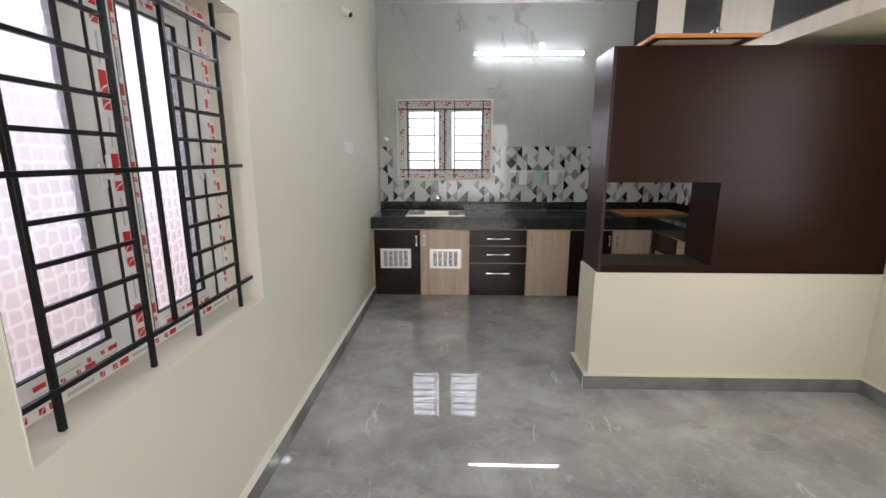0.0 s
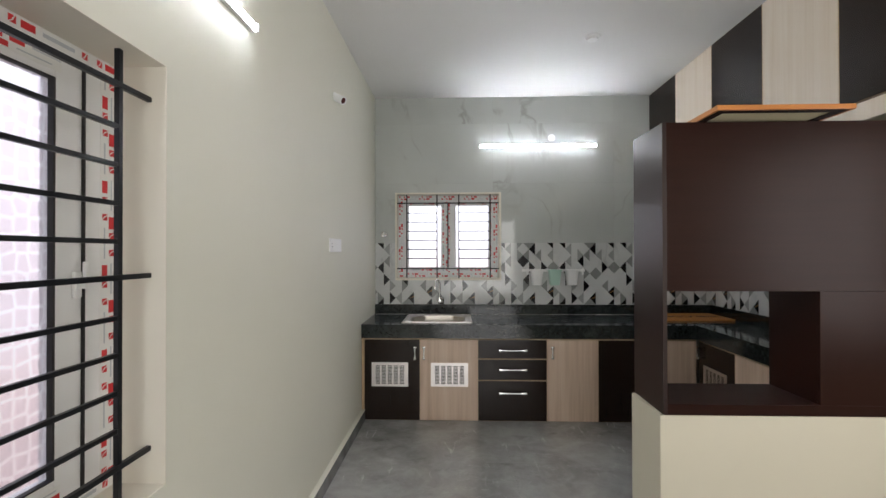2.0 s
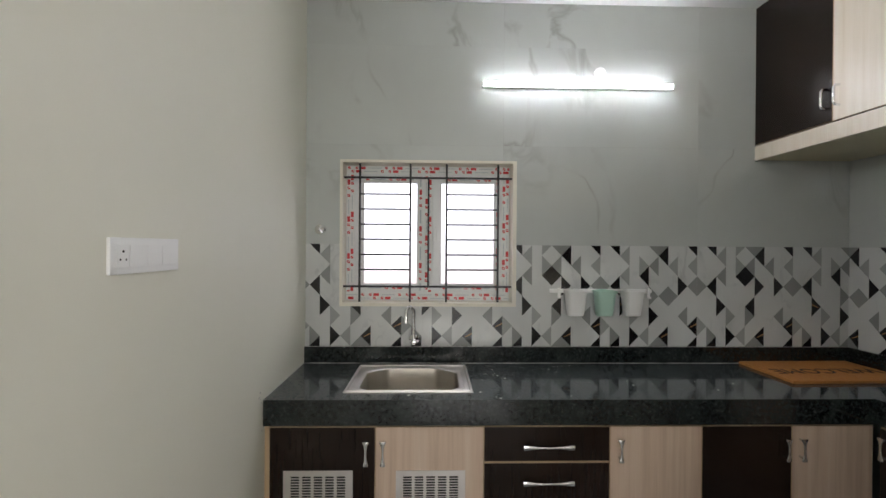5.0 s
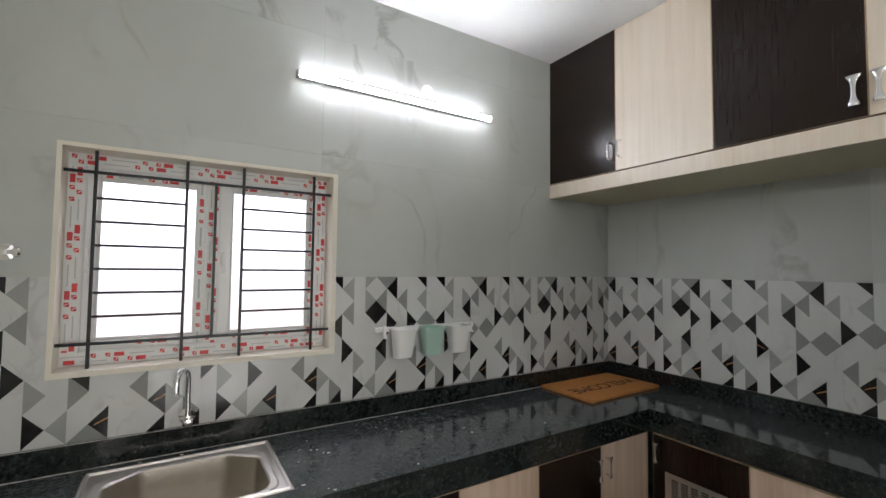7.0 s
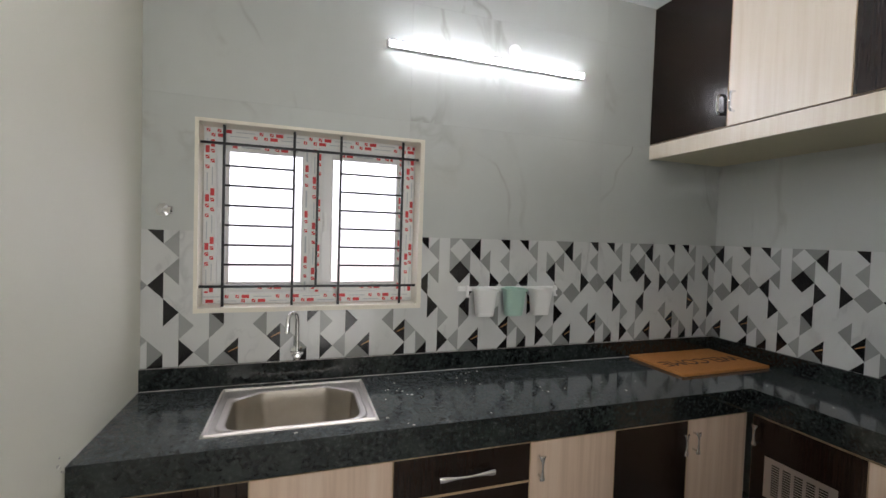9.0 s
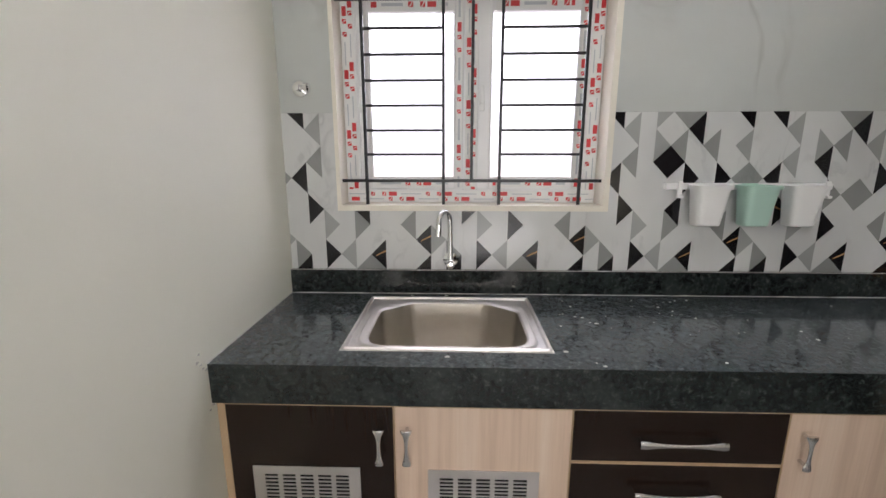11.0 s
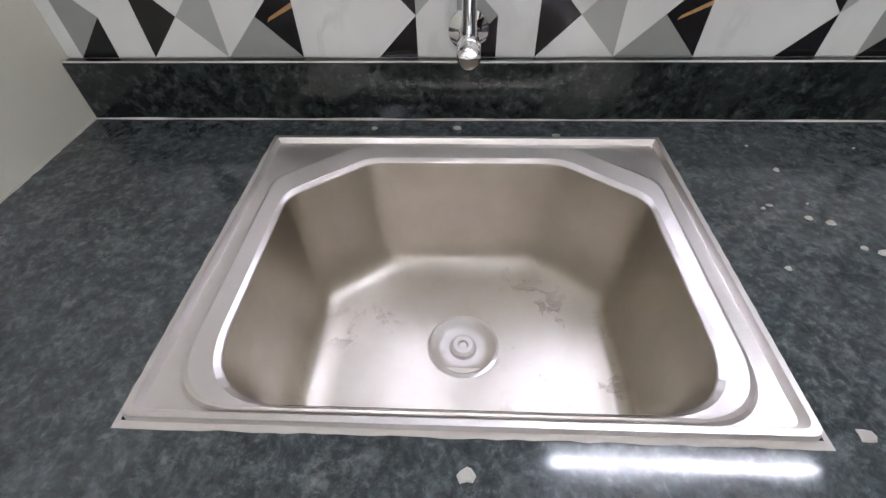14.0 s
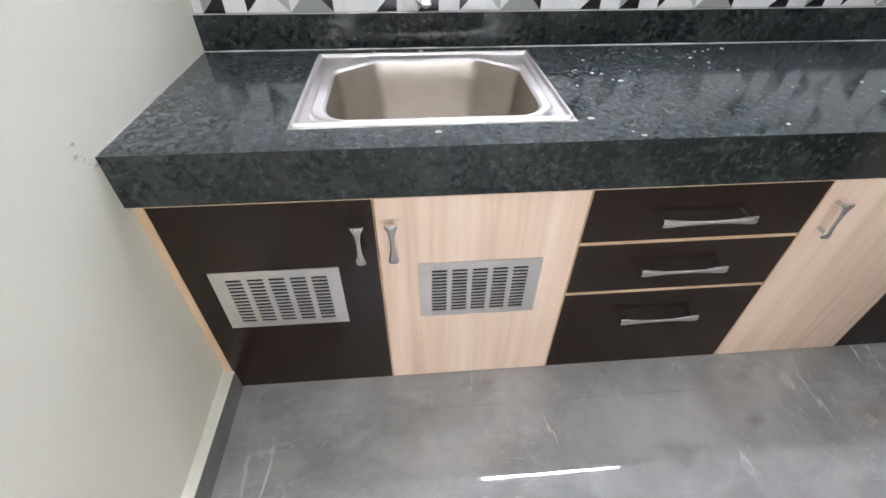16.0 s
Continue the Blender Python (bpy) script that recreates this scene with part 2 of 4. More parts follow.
n.bump(n.noise(n.mapped(), 160, 3), 0.3, 0.001)
upvc = material("white_upvc", (0.82, 0.82, 0.82), 0.3)
film = material("white_protective_film", (0.80, 0.80, 0.78), 0.42)
n = Nodes(film)
n.bump(n.noise(n.warp(n.mapped(), 20, 0.05), 30, 4), 0.35, 0.002)
red_print = material("red_print_on_film", (0.62, 0.025, 0.03), 0.4)
ink = material("grey_print_on_film", (0.50, 0.52, 0.55), 0.5)
gasket = material("black_rubber_gasket", (0.02, 0.018, 0.018), 0.6)
white_plastic = material("white_plastic", (0.86, 0.86, 0.85), 0.35)
green_plastic = material("sea_green_plastic", (0.46, 0.66, 0.57), 0.35)
dark_red = material("dark_red_pipe_bore", (0.09, 0.008, 0.008), 0.5)
coir = material("orange_coir", (0.45, 0.17, 0.035), 0.95)
n = Nodes(coir)
f = n.noise(n.mapped(), 240, 4, 0.7)
n.color(n.ramp(f, (0.3, (0.34, 0.12, 0.022)), (0.7, (0.62, 0.27, 0.07))))
n.bump(f, 0.9, 0.004)
coir_black = material("black_coir_letters", (0.04, 0.02, 0.012), 0.95)
orange_wood = material("varnished_orange_wood", (0.50, 0.19, 0.045), 0.35)


def emitter(name, color, strength):
    m = material(name, (0.8, 0.8, 0.8), 0.4)
    b = m.node_tree.nodes["Principled BSDF"]
    b.inputs["Emission Color"].default_value = (*color, 1)
    b.inputs["Emission Strength"].default_value = strength
    return m


tube_light = emitter("led_diffuser", (0.93, 0.94, 0.98), 70)
hall_tube_light = emitter("brighter_led_diffuser", (0.95, 0.96, 1.0), 70)

clear_glass = material("clear_glass", (1, 1, 1), 0.0)
clear_glass.node_tree.nodes["Principled BSDF"].inputs["Transmission Weight"].default_value = 1
clear_glass.node_tree.nodes["Principled BSDF"].inputs["IOR"].default_value = 1.02
figured_glass = material("figured_glass", (0.95, 0.90, 0.93), 0.24)
n = Nodes(figured_glass)
n.b.inputs["Transmission Weight"].default_value = 1
n.b.inputs["IOR"].default_value = 1.3
cell = n.t.nodes.new("ShaderNodeTexVoronoi")
cell.feature = "DISTANCE_TO_EDGE"
cell.inputs["Scale"].default_value, cell.inputs["Randomness"].default_value = 30, 0.35
n.link(n.mapped((1, 1, 0.8), (0.0, 0.0, 0.0)), cell.inputs["Vector"])
n.color(n.ramp(cell.outputs["Distance"], (0.05, (0.98, 0.95, 0.97)), (0.16, (0.87, 0.80, 0.83))))
n.bump(n.ramp(cell.outputs["Distance"], (0.0, 0.0), (0.3, 1.0)), 0.35, 0.003)

# ---------- building helpers ----------


def box(bm, x0, x1, y0, y1, z0, z1, mi=0, bevel=0.0):
    vs = [bm.verts.new((x, y, z)) for x in (x0, x1) for y in (y0, y1) for z in (z0, z1)]
    fs = [bm.faces.new([vs[i] for i in f]) for f in ((0, 1, 3, 2), (4, 6, 7, 5), (0, 4, 5, 1), (2, 3, 7, 6), (0, 2, 6, 4), (1, 5, 7, 3))]
    for f in fs:
        f.material_index = mi
    if bevel:
        es = {e for f in fs for e in f.edges}
        r = bmesh.ops.bevel(bm, geom=list(es), offset=bevel, segments=2, affect="EDGES", profile=0.6)
        for f in r["faces"]:
            f.material_index = mi
    return vs


def part(name, bm, mat, parent=None, label="", smooth=False):
    me = bpy.data.meshes.new(name)
    bm.normal_update()
    bmesh.ops.recalc_face_normals(bm, faces=bm.faces)
    bm.to_mesh(me)
    bm.free()
    for m in (mat if isinstance(mat, (list, tuple)) else [mat]):
        me.materials.append(m)
    if smooth:
        for p in me.polygons:
            p.use_smooth = True
        me.set_sharp_from_angle(angle=radians(35))
    ob = new(name, me)
    ob.parent = parent
    if label:
        ob["label"] = label
    return ob


def slab(name, b, mat, parent=None, label="", bevel=0.0, kind=""):
    bm = bmesh.new()
    box(bm, *b, bevel=bevel)
    ob = part(name, bm, mat, parent, label)
    if kind:
        ob["kind"] = kind
    return ob


def thing(name, label, category, m=None, group="", kind=""):
    ob = new(name)
    ob.empty_display_size = 0.1
    if m is not None:
        ob.matrix_basis = m
    return tagged(ob, label, category, group, kind)


def tube(bm, pts, radii, seg=16, mi=0, caps=True):
    """A round tube through the points, with a radius at each (or one for all)."""
    pts = [Vector(p) for p in pts]
    radii = radii if isinstance(radii, (list, tuple)) else [radii] * len(pts)
    rings, side = [], None
    for i, p in enumerate(pts):
        d = (pts[min(i + 1, len(pts) - 1)] - pts[max(i - 1, 0)]).normalized()
        if side is None:
            side = d.orthogonal().normalized()
        side = (side - d * side.dot(d)).normalized()
        up = d.cross(side)
        rings.append([bm.verts.new(p + radii[i] * (math.cos(a) * side + math.sin(a) * up)) for a in (2 * math.pi * k / seg for k in range(seg))])
    for a, b in zip(rings, rings[1:]):
        for k in range(seg):
            bm.faces.new((a[k], a[(k + 1) % seg], b[(k + 1) % seg], b[k])).material_index = mi
    if caps:
        bm.faces.new(rings[0]).material_index = mi
        bm.faces.new(rings[-1][::-1]).material_index = mi


def loft(bm, rings, mi=0, close=False):
    """Joins rings of points, in order, with faces."""
    vs = [[bm.verts.new(p) for p in r] for r in rings]
    k = len(vs[0])
    for a, b in zip(vs, vs[1:]):
        for i in range(k):
            bm.faces.new((a[i], a[(i + 1) % k], b[(i + 1) % k], b[i])).material_index = mi
    if close:
        bm.faces.new(vs[-1]).material_index = mi
    return vs


def wall_with_hole(name, axis, at, thick, u0, u1, z0, z1, hole, mat, label=""):
    """A wall along x (axis 'y') or along y (axis 'x') with its room face at 'at'; thick is signed, away from the room."""
    bm = bmesh.new()
    hu0, hu1, hz0, hz1 = hole
    us, zs = [u0, hu0, hu1, u1], [z0, hz0, hz1, z1]
    grid = {}

    def vert(i, j, k):
        key = (i, j, k)
        if key not in grid:
            d = at + (thick if k else 0)
            grid[key] = bm.verts.new((us[i], d, zs[j]) if axis == "y" else (d, us[i], zs[j]))
        return grid[key]
    for i in range(3):
        for j in range(3):
            if (i, j) != (1, 1):
                for k in (0, 1):
                    bm.faces.new((vert(i, j, k), vert(i + 1, j, k), vert(i + 1, j + 1, k), vert(i, j + 1, k)))
    for (a, b) in (((1, 1), (2, 1)), ((2, 1), (2, 2)), ((2, 2), (1, 2)), ((1, 2), (1, 1)), ((0, 0), (3, 0)), ((3, 0), (3, 3)), ((3, 3), (0, 3)), ((0, 3), (0, 0))):
        steps = [a]
        di, dj = (b[0] > a[0]) - (b[0] < a[0]), (b[1] > a[1]) - (b[1] < a[1])
        while steps[-1] != b:
            steps.append((steps[-1][0] + di, steps[-1][1] + dj))
        for p, q in zip(steps, steps[1:]):
            bm.faces.new((vert(*p, 0), vert(*q, 0), vert(*q, 1), vert(*p, 1)))
    ob = part(name, bm, mat)
    return tagged(ob, label, "wall", kind="structure")


# ---------- large structure ----------
KW = (-0.484, 0.551, 1.177, 2.029)      # opening of the kitchen window: x, z
HW = (2.610, 3.705, 0.790, 1.974)       # opening of the hall window: y, z
T = 0.23
HWX, HWY0, HWY1 = 1.000, 4.405, 4.71   # low wall: free end, hall face, kitchen face

tagged(slab("floor", (L, RL + 0.2, FRONT, BACK, -0.12, FZ - 0.004), grout), "polished grey marble-look floor with pale veins", "floor", kind="structure")
tagged(slab("ceiling", (L, RL + 0.2, FRONT, BACK, CEIL, CEIL + 0.12), ceiling_paint), "plain white painted ceiling", "ceiling", kind="structure")
wall_with_hole("wall_north", "y", BACK + 0.008, T, L - T, R + T, -0.12, CEIL + 0.12, KW, grout, "kitchen wall clad in pale grey polished marble tiles")
wall_with_hole("wall_west", "x", L, -T, FRONT - T, BACK, -0.12, CEIL + 0.12, HW, wall_paint, "plain cream painted wall")
tagged(slab("wall_east", (R + 0.008, R + T, HWY1, BACK + 0.008, -0.12, CEIL), grout), "kitchen wall clad in pale grey polished marble tiles", "wall", kind="structure")
tagged(slab("wall_east", (RL, RL + T, FRONT, HWY1, -0.12, CEIL), cream_paint), "plain cream painted wall of the hall", "wall", kind="structure")
tagged(slab("wall_south", (L, RL + T, FRONT - T, FRONT, -0.12, CEIL + 0.12), wall_paint), "plain cream painted wall at the far end of the hall", "wall", kind="structure")

# ---------- low wall and laminate screen ----------
tagged(slab("low_wall", (HWX, RL, HWY0, HWY1, FZ, 0.738), cream_paint, bevel=0.003), "low cream painted wall under the dark laminate unit", "wall", kind="structure")


def skirting(axis, at, out, u0, u1):
    """A skirting tile 28 mm proud of the wall at 'at', with a sloping cream bed of mortar along its top."""
    def rect(a, b, z0, z1):
        a, b = sorted((a, b))
        return (a, b, u0, u1, z0, z1) if axis == "x" else (u0, u1, a, b, z0, z1)
    ob = thing("baseboard", "grey marble-look skirting tile with a cream mortar edge along the wall foot", "skirting", kind="structure")
    part("skirting_tile", boxed(rect(at + out * 0.018, at + out * 0.030, FZ, 0.076)), skirting_marble, ob)
    part("mortar_bed", boxed(rect(at, at + out * 0.018, FZ, 0.077)), cream_paint, ob)
    bm = bmesh.new()
    rows = []
    for u in (u0, u1):
        prof = ((at, 0.077), (at + out * 0.029, 0.077), (at + out * 0.026, 0.079), (at, 0.084))
        rows.append([bm.verts.new((p, u, z) if axis == "x" else (u, p, z)) for p, z in prof])
    for k in range(4):
        bm.faces.new((rows[0][k], rows[0][(k + 1) % 4], rows[1][(k + 1) % 4], rows[1][k]))
    bm.faces.new(rows[0])
    bm.faces.new(rows[1][::-1])
    part("mortar_edge", bm, wall_paint if at == L else cream_paint, ob, "sloping cream mortar edge")


def boxed(b):
    bm = bmesh.new()
    box(bm, *b)
    return bm


skirting("x", L, 1, FRONT, DOORS_Y + 0.02)
skirting("y", HWY0, -1, HWX - 0.030, RL)
skirting("x", RL, -1, FRONT, HWY0 - 0.030)
skirting("x", HWX, -1, HWY0, HWY1)

OX, OZ = 1.675, 1.273                    # opening of the unit: right side, top
unit = thing("pass_through_unit", "dark brown laminate divider unit with pass-through, on the low wall", "divider unit")
SX = 1.014
slab("side_panel", (SX, SX + 0.018, HWY0, HWY1, 0.740, 2.003), gloss_laminate, unit, bevel=0.001)
slab("bottom_board", (SX + 0.018, RL - 0.002, HWY0, HWY1, 0.740, 0.786), screen_laminate, unit, bevel=0.001)
slab("top_board", (SX + 0.018, RL - 0.002, HWY0 + 0.018, HWY1, 1.981, 2.001), screen_laminate, unit, bevel=0.001)
slab("front_panel", (SX + 0.018, RL - 0.002, HWY0, HWY0 + 0.018, OZ, 2.003), screen_laminate, unit, bevel=0.001)
slab("front_panel", (OX, RL - 0.002, HWY0, HWY0 + 0.018, 0.786, OZ), screen_laminate, unit, bevel=0.001)
slab("soffit_board", (SX + 0.018, OX, HWY0 + 0.018, HWY1, OZ, OZ + 0.018), screen_laminate, unit)
slab("jamb_board", (OX, OX + 0.018, HWY0 + 0.018, HWY1, 0.786, OZ), screen_laminate, unit)
slab("back_panel", (SX + 0.018, R - 0.002, HWY1 - 0.012, HWY1 - 0.002, OZ + 0.018, 1.981), screen_laminate, unit)
slab("back_panel", (OX + 0.018, R - 0.002, HWY1 - 0.012, HWY1 - 0.002, 0.786, OZ + 0.018), screen_laminate, unit)

# ---------- windows ----------


def tape(bm, x0, x1, z0, z1, y, rng):
    """Printed film on a profile's face: white base is slot 0, red marks slot 1, grey print slot 2."""
    box(bm, x0, x1, y, y + 0.0008, z0, z1, 0)
    long_x = (x1 - x0) > (z1 - z0)
    length, wide = (x1 - x0, z1 - z0) if long_x else (z1 - z0, x1 - x0)

    def mark(u0, u1, w0, w1, mi):
        u0, u1 = max(u0, 0.002), min(u1, length - 0.002)
        if u1 - u0 < 0.004:
            return
        b = (x0 + u0, x0 + u1, y - 0.0006, y, z0 + w0 * wide, z0 + w1 * wide) if long_x else (x0 + w0 * wide, x0 + w1 * wide, y - 0.0006, y, z0 + u0, z0 + u1)
        box(bm, *b, mi)

    def badge(u, w0, w1):
        """Small square mark with a pale slash across it."""
        size = (w1 - w0) * wide
        if u < 0.002 or u + size > length:
            return
        def at(a, b):
            return (x0 + u + a * size, y - 0.0007, z0 + w0 * wide + b * size) if long_x else (x0 + w0 * wide + b * size, y - 0.0007, z0 + u + a * size)
        for poly in (((0, 0.05), (0.4, 0.35), (0.75, 1.0), (0, 1.0)), ((0.15, 0), (1, 0), (1, 1), (0.9, 1), (0.6, 0.35))):
            bm.faces.new([bm.verts.new(at(*p)) for p in poly]).material_index = 1
    rows = ((0.12, 0.46), (0.56, 0.90)) if wide > 0.036 else ((0.22, 0.80),)
    for k, (w0, w1) in enumerate(rows):
        u = -rng.uniform(0.0, 0.22)
        while u < length:
            badge(u, w0, w1)
            mark(u + 0.028, u + 0.062, w0, w1, 1)
            mark(u + 0.080, u + 0.165, w0 + 0.12, w1 - 0.14, 2)
            badge(u + 0.185, w0, w1)
            u += 0.232


def window(name, m, w, z0, z1, mirrored, glass, label, rng, d, f, fz, mull, stile, other, rail):
    """A two-leaf uPVC window in a reveal; local x to the side, y outwards, z up, middle of the opening at x 0."""
    win = thing(name, label, "window", m, kind="structure")
    s = -1 if mirrored else 1
    h = w / 2                                     # d: depth of the frame in the reveal; then the widths of the profiles

    def bar(bm, a, b, y0, y1, c, e, mi=0, bevel=0.003):
        x0, x1 = sorted((a * s, b * s))
        box(bm, x0, x1, y0, y1, c, e, mi, bevel)
    bm = bmesh.new()
    bar(bm, -h, -h + f, d, d + 0.065, z0, z1)
    bar(bm, h - f, h, d, d + 0.065, z0, z1)
    bar(bm, -h + f, h - f, d, d + 0.065, z0, z0 + fz)
    bar(bm, -h + f, h - f, d, d + 0.065, z1 - fz, z1)
    bar(bm, -mull, mull, d, d + 0.065, z0 + fz, z1 - fz)
    part("window_frame", bm, upvc, win)
    bm = bmesh.new()
    e = 0.004
    tape(bm, -h + e, -h + min(f, 0.06) - e, z0 + fz, z1 - fz, d - 0.001, rng)
    tape(bm, h - min(f, 0.06) + e, h - e, z0 + fz, z1 - fz, d - 0.001, rng)
    tape(bm, -h + e, h - e, z0 + e, z0 + fz - e, d - 0.001, rng)
    tape(bm, -h + e, h - e, z1 - fz + e, z1 - e, d - 0.001, rng)
    tape(bm, -mull + 0.003, mull - 0.003, z0 + fz, z1 - fz, d - 0.001, rng)
    part("protective_film", bm, [film, red_print, ink], win, "white protective film with red and grey print")
    c0, c1 = z0 + fz + e, z1 - fz - e
    for a, b in ((-h + f + e, -mull - e), (mull + e, h - f - e)):
        y0, y1 = d + 0.008, d + 0.05
        bm = bmesh.new()
        bar(bm, a, a + stile, y0, y1, c0, c1)                    # handle stile
        bar(bm, b - other, b, y0, y1, c0, c1)
        bar(bm, a + stile, b - other, y0, y1, c0, c0 + rail)
        bar(bm, a + stile, b - other, y0, y1, c1 - rail, c1)
        sash = part("sash", bm, upvc, win)
        g0, g1 = sorted(((a + stile) * s, (b - other) * s))
        p0, p1 = c0 + rail, c1 - rail
        bm = bmesh.new()
        w = 0.006
        box(bm, g0, g0 + w, y0 - 0.001, y0 + 0.014, p0, p1)
        box(bm, g1 - w, g1, y0 - 0.001, y0 + 0.014, p0, p1)
        box(bm, g0 + w, g1 - w, y0 - 0.001, y0 + 0.014, p0, p0 + w * 0.7)
        box(bm, g0 + w, g1 - w, y0 - 0.001, y0 + 0.014, p1 - w * 0.7, p1)
        o0, o1 = sorted((a * s, b * s))
        for q in ((o0 - e, o0, c0, c1), (o1, o1 + e, c0, c1), (o0, o1, c1, c1 + e), (o0, o1, c0 - e, c0)):
            box(bm, q[0], q[1], d + 0.001, y0 + 0.014, q[2], q[3])
        tagged(part("gasket", bm, gasket if f > 0.08 else upvc, sash, "black rubber gasket" if f > 0.08 else "white gasket"), kind="stuff")
        bm = bmesh.new()
        box(bm, g0, g1, y0 + 0.016, y0 + 0.021, p0, p1)
        pane = part("pane", bm, glass, sash)
        pane.visible_shadow = False
        bm = bmesh.new()
        t0, t1 = sorted(((b - other + 0.003) * s, (b - 0.003) * s))
        tape(bm, t0, t1, c0 + e, c1 - e, y0 - 0.001, rng)
        tape(bm, o0 + 0.06, o1 - 0.06, c0 + 0.006, c0 + min(rail, 0.048) - 0.004, y0 - 0.001, rng)
        tape(bm, o0 + 0.06, o1 - 0.06, c1 - min(rail, 0.048) + 0.004, c1 - 0.006, y0 - 0.001, rng)
        part("protective_film", bm, [film, red_print, ink], sash, "white protective film with red and grey print")
        bm = bmesh.new()
        hx, hz = (a + stile * 0.25) * s, (z0 + z1) / 2 - 0.02
        box(bm, hx - 0.011, hx + 0.011, y0 - 0.010, y0, hz - 0.034, hz + 0.034, 0, 0.004)
        box(bm, hx - 0.007, hx + 0.007, y0 - 0.026, y0 - 0.009, hz - 0.009, hz + 0.009, 0, 0.003)
        box(bm, hx - 0.007, hx + 0.007, y0 - 0.034, y0 - 0.024, hz - 0.010, hz + 0.060, 0, 0.004)
        part("handle", bm, white_plastic, sash, "white lever handle", True)
    return win


def grille(m, w, z0, z1, xs, middle, longs, rungs, depth, thick, rung, label):
    g = thing("window_grille", label, "window grille", m)
    h, t = w / 2, thick / 2
    for x in xs:
        slab("upright_bar", (x - t, x + t, depth - t, depth + t, z0, z1), black_iron, g, bevel=0.0015)
    slab("upright_bar", (middle - t * 0.9, middle + t * 0.9, depth - t, depth + t, longs[0], longs[-1]), black_iron, g, bevel=0.001)
    for z in longs:
        slab("cross_bar", (-h, h, depth - t - 0.004, depth + t - 0.004, z - t, z + t), black_iron, g, bevel=0.0015)
    for a, b in ((xs[0], xs[1]), (xs[2], xs[3])):
        for z in rungs:
            slab("rung", (a + t, b - t, depth - rung, depth + rung, z - rung, z + rung), black_iron, g, bevel=0.001)
    return g


rng = random.Random(4)
MK = pose((KW[0] + KW[1]) / 2, BACK, 0)
MH = pose(L, (HW[0] + HW[1]) / 2, 0, 0, 0, 90)
window("window_1", MK, KW[1] - KW[0], KW[2], KW[3], False, clear_glass, "white two-leaf window with red-printed protective film still on the frame", rng, 0.115, 0.058, 0.056, 0.028, 0.045, 0.033, 0.045)
window("window_2", MH, HW[1] - HW[0], HW[2], HW[3], True, figured_glass, "white two-leaf window with figured glass and red-printed protective film", rng, 0.145, 0.10, 0.038, 0.045, 0.075, 0.03, 0.06)
grille(MK, KW[1] - KW[0], KW[2], KW[3], (-0.417, -0.109, 0.113, 0.43), 0.002, (1.275, 1.94), (1.84, 1.748, 1.655, 1.563, 1.47, 1.378), 0.04, 0.012, 0.005, "black painted iron bars set in the kitchen window reveal")
grille(MH, HW[1] - HW[0], HW[2], HW[3], (-0.420, -0.106, 0.130, 0.437), 0.014, (0.893, 1.380, 1.877), (1.770, 1.670, 1.571, 1.473, 1.276, 1.181, 1.083, 0.986), 0.05, 0.014, 0.006, "black painted iron bars set in the hall window reveal")

# painted reveals, flush inside the openings
for name, m, w, z0, z1 in (("trim", MK, KW[1] - KW[0], KW[2], KW[3]), ("trim", MH, HW[1] - HW[0], HW[2], HW[3])):
    bm = bmesh.new()
    h, lip, e = w / 2, 0.0025, 0.003
    band = 0.013 if m is MK else 0.0        # plastered lip over the tiles, thicker at the sill
    for q in ((-h, -h + e, z0 + e, z1 - e), (h - e, h, z0 + e, z1 - e), (-h, h, z0, z0 + e), (-h, h, z1 - e, z1)):
        box(bm, q[0], q[1], -lip, 0.115 if m is MK else 0.145, q[2], q[3])
    if band:
        for q in ((-h - band, -h, z0 - 0.019, z1 + band), (h, h + 0.020, z0 - 0.019, z1 + band), (-h, h, z0 - 0.019, z0), (-h, h, z1, z1 + band)):
            box(bm, q[0], q[1], -lip, -0.0002, q[2], q[3])
    ob = part(name, bm, reveal_paint)
    ob.matrix_basis = m
    tagged(ob, "ivory painted window reveal", "window reveal", kind="structure")

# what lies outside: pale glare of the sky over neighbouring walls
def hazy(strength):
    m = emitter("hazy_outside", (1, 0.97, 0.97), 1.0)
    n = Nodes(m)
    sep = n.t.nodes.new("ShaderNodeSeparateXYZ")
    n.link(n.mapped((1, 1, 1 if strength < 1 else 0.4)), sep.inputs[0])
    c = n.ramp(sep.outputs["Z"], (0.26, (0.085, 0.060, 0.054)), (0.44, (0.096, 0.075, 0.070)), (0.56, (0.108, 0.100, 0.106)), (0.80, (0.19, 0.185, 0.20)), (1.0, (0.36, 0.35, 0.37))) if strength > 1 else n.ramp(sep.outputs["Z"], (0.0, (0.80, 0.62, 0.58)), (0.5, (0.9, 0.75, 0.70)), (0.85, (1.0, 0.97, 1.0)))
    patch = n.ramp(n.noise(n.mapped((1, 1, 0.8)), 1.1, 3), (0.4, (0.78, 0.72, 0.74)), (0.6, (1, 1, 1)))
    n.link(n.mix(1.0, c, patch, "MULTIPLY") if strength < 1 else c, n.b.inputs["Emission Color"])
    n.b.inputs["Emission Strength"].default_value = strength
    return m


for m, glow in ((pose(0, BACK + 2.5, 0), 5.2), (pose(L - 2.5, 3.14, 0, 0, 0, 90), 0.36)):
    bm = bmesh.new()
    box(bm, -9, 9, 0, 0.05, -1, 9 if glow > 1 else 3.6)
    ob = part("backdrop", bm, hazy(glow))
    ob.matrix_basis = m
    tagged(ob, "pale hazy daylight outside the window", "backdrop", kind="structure")

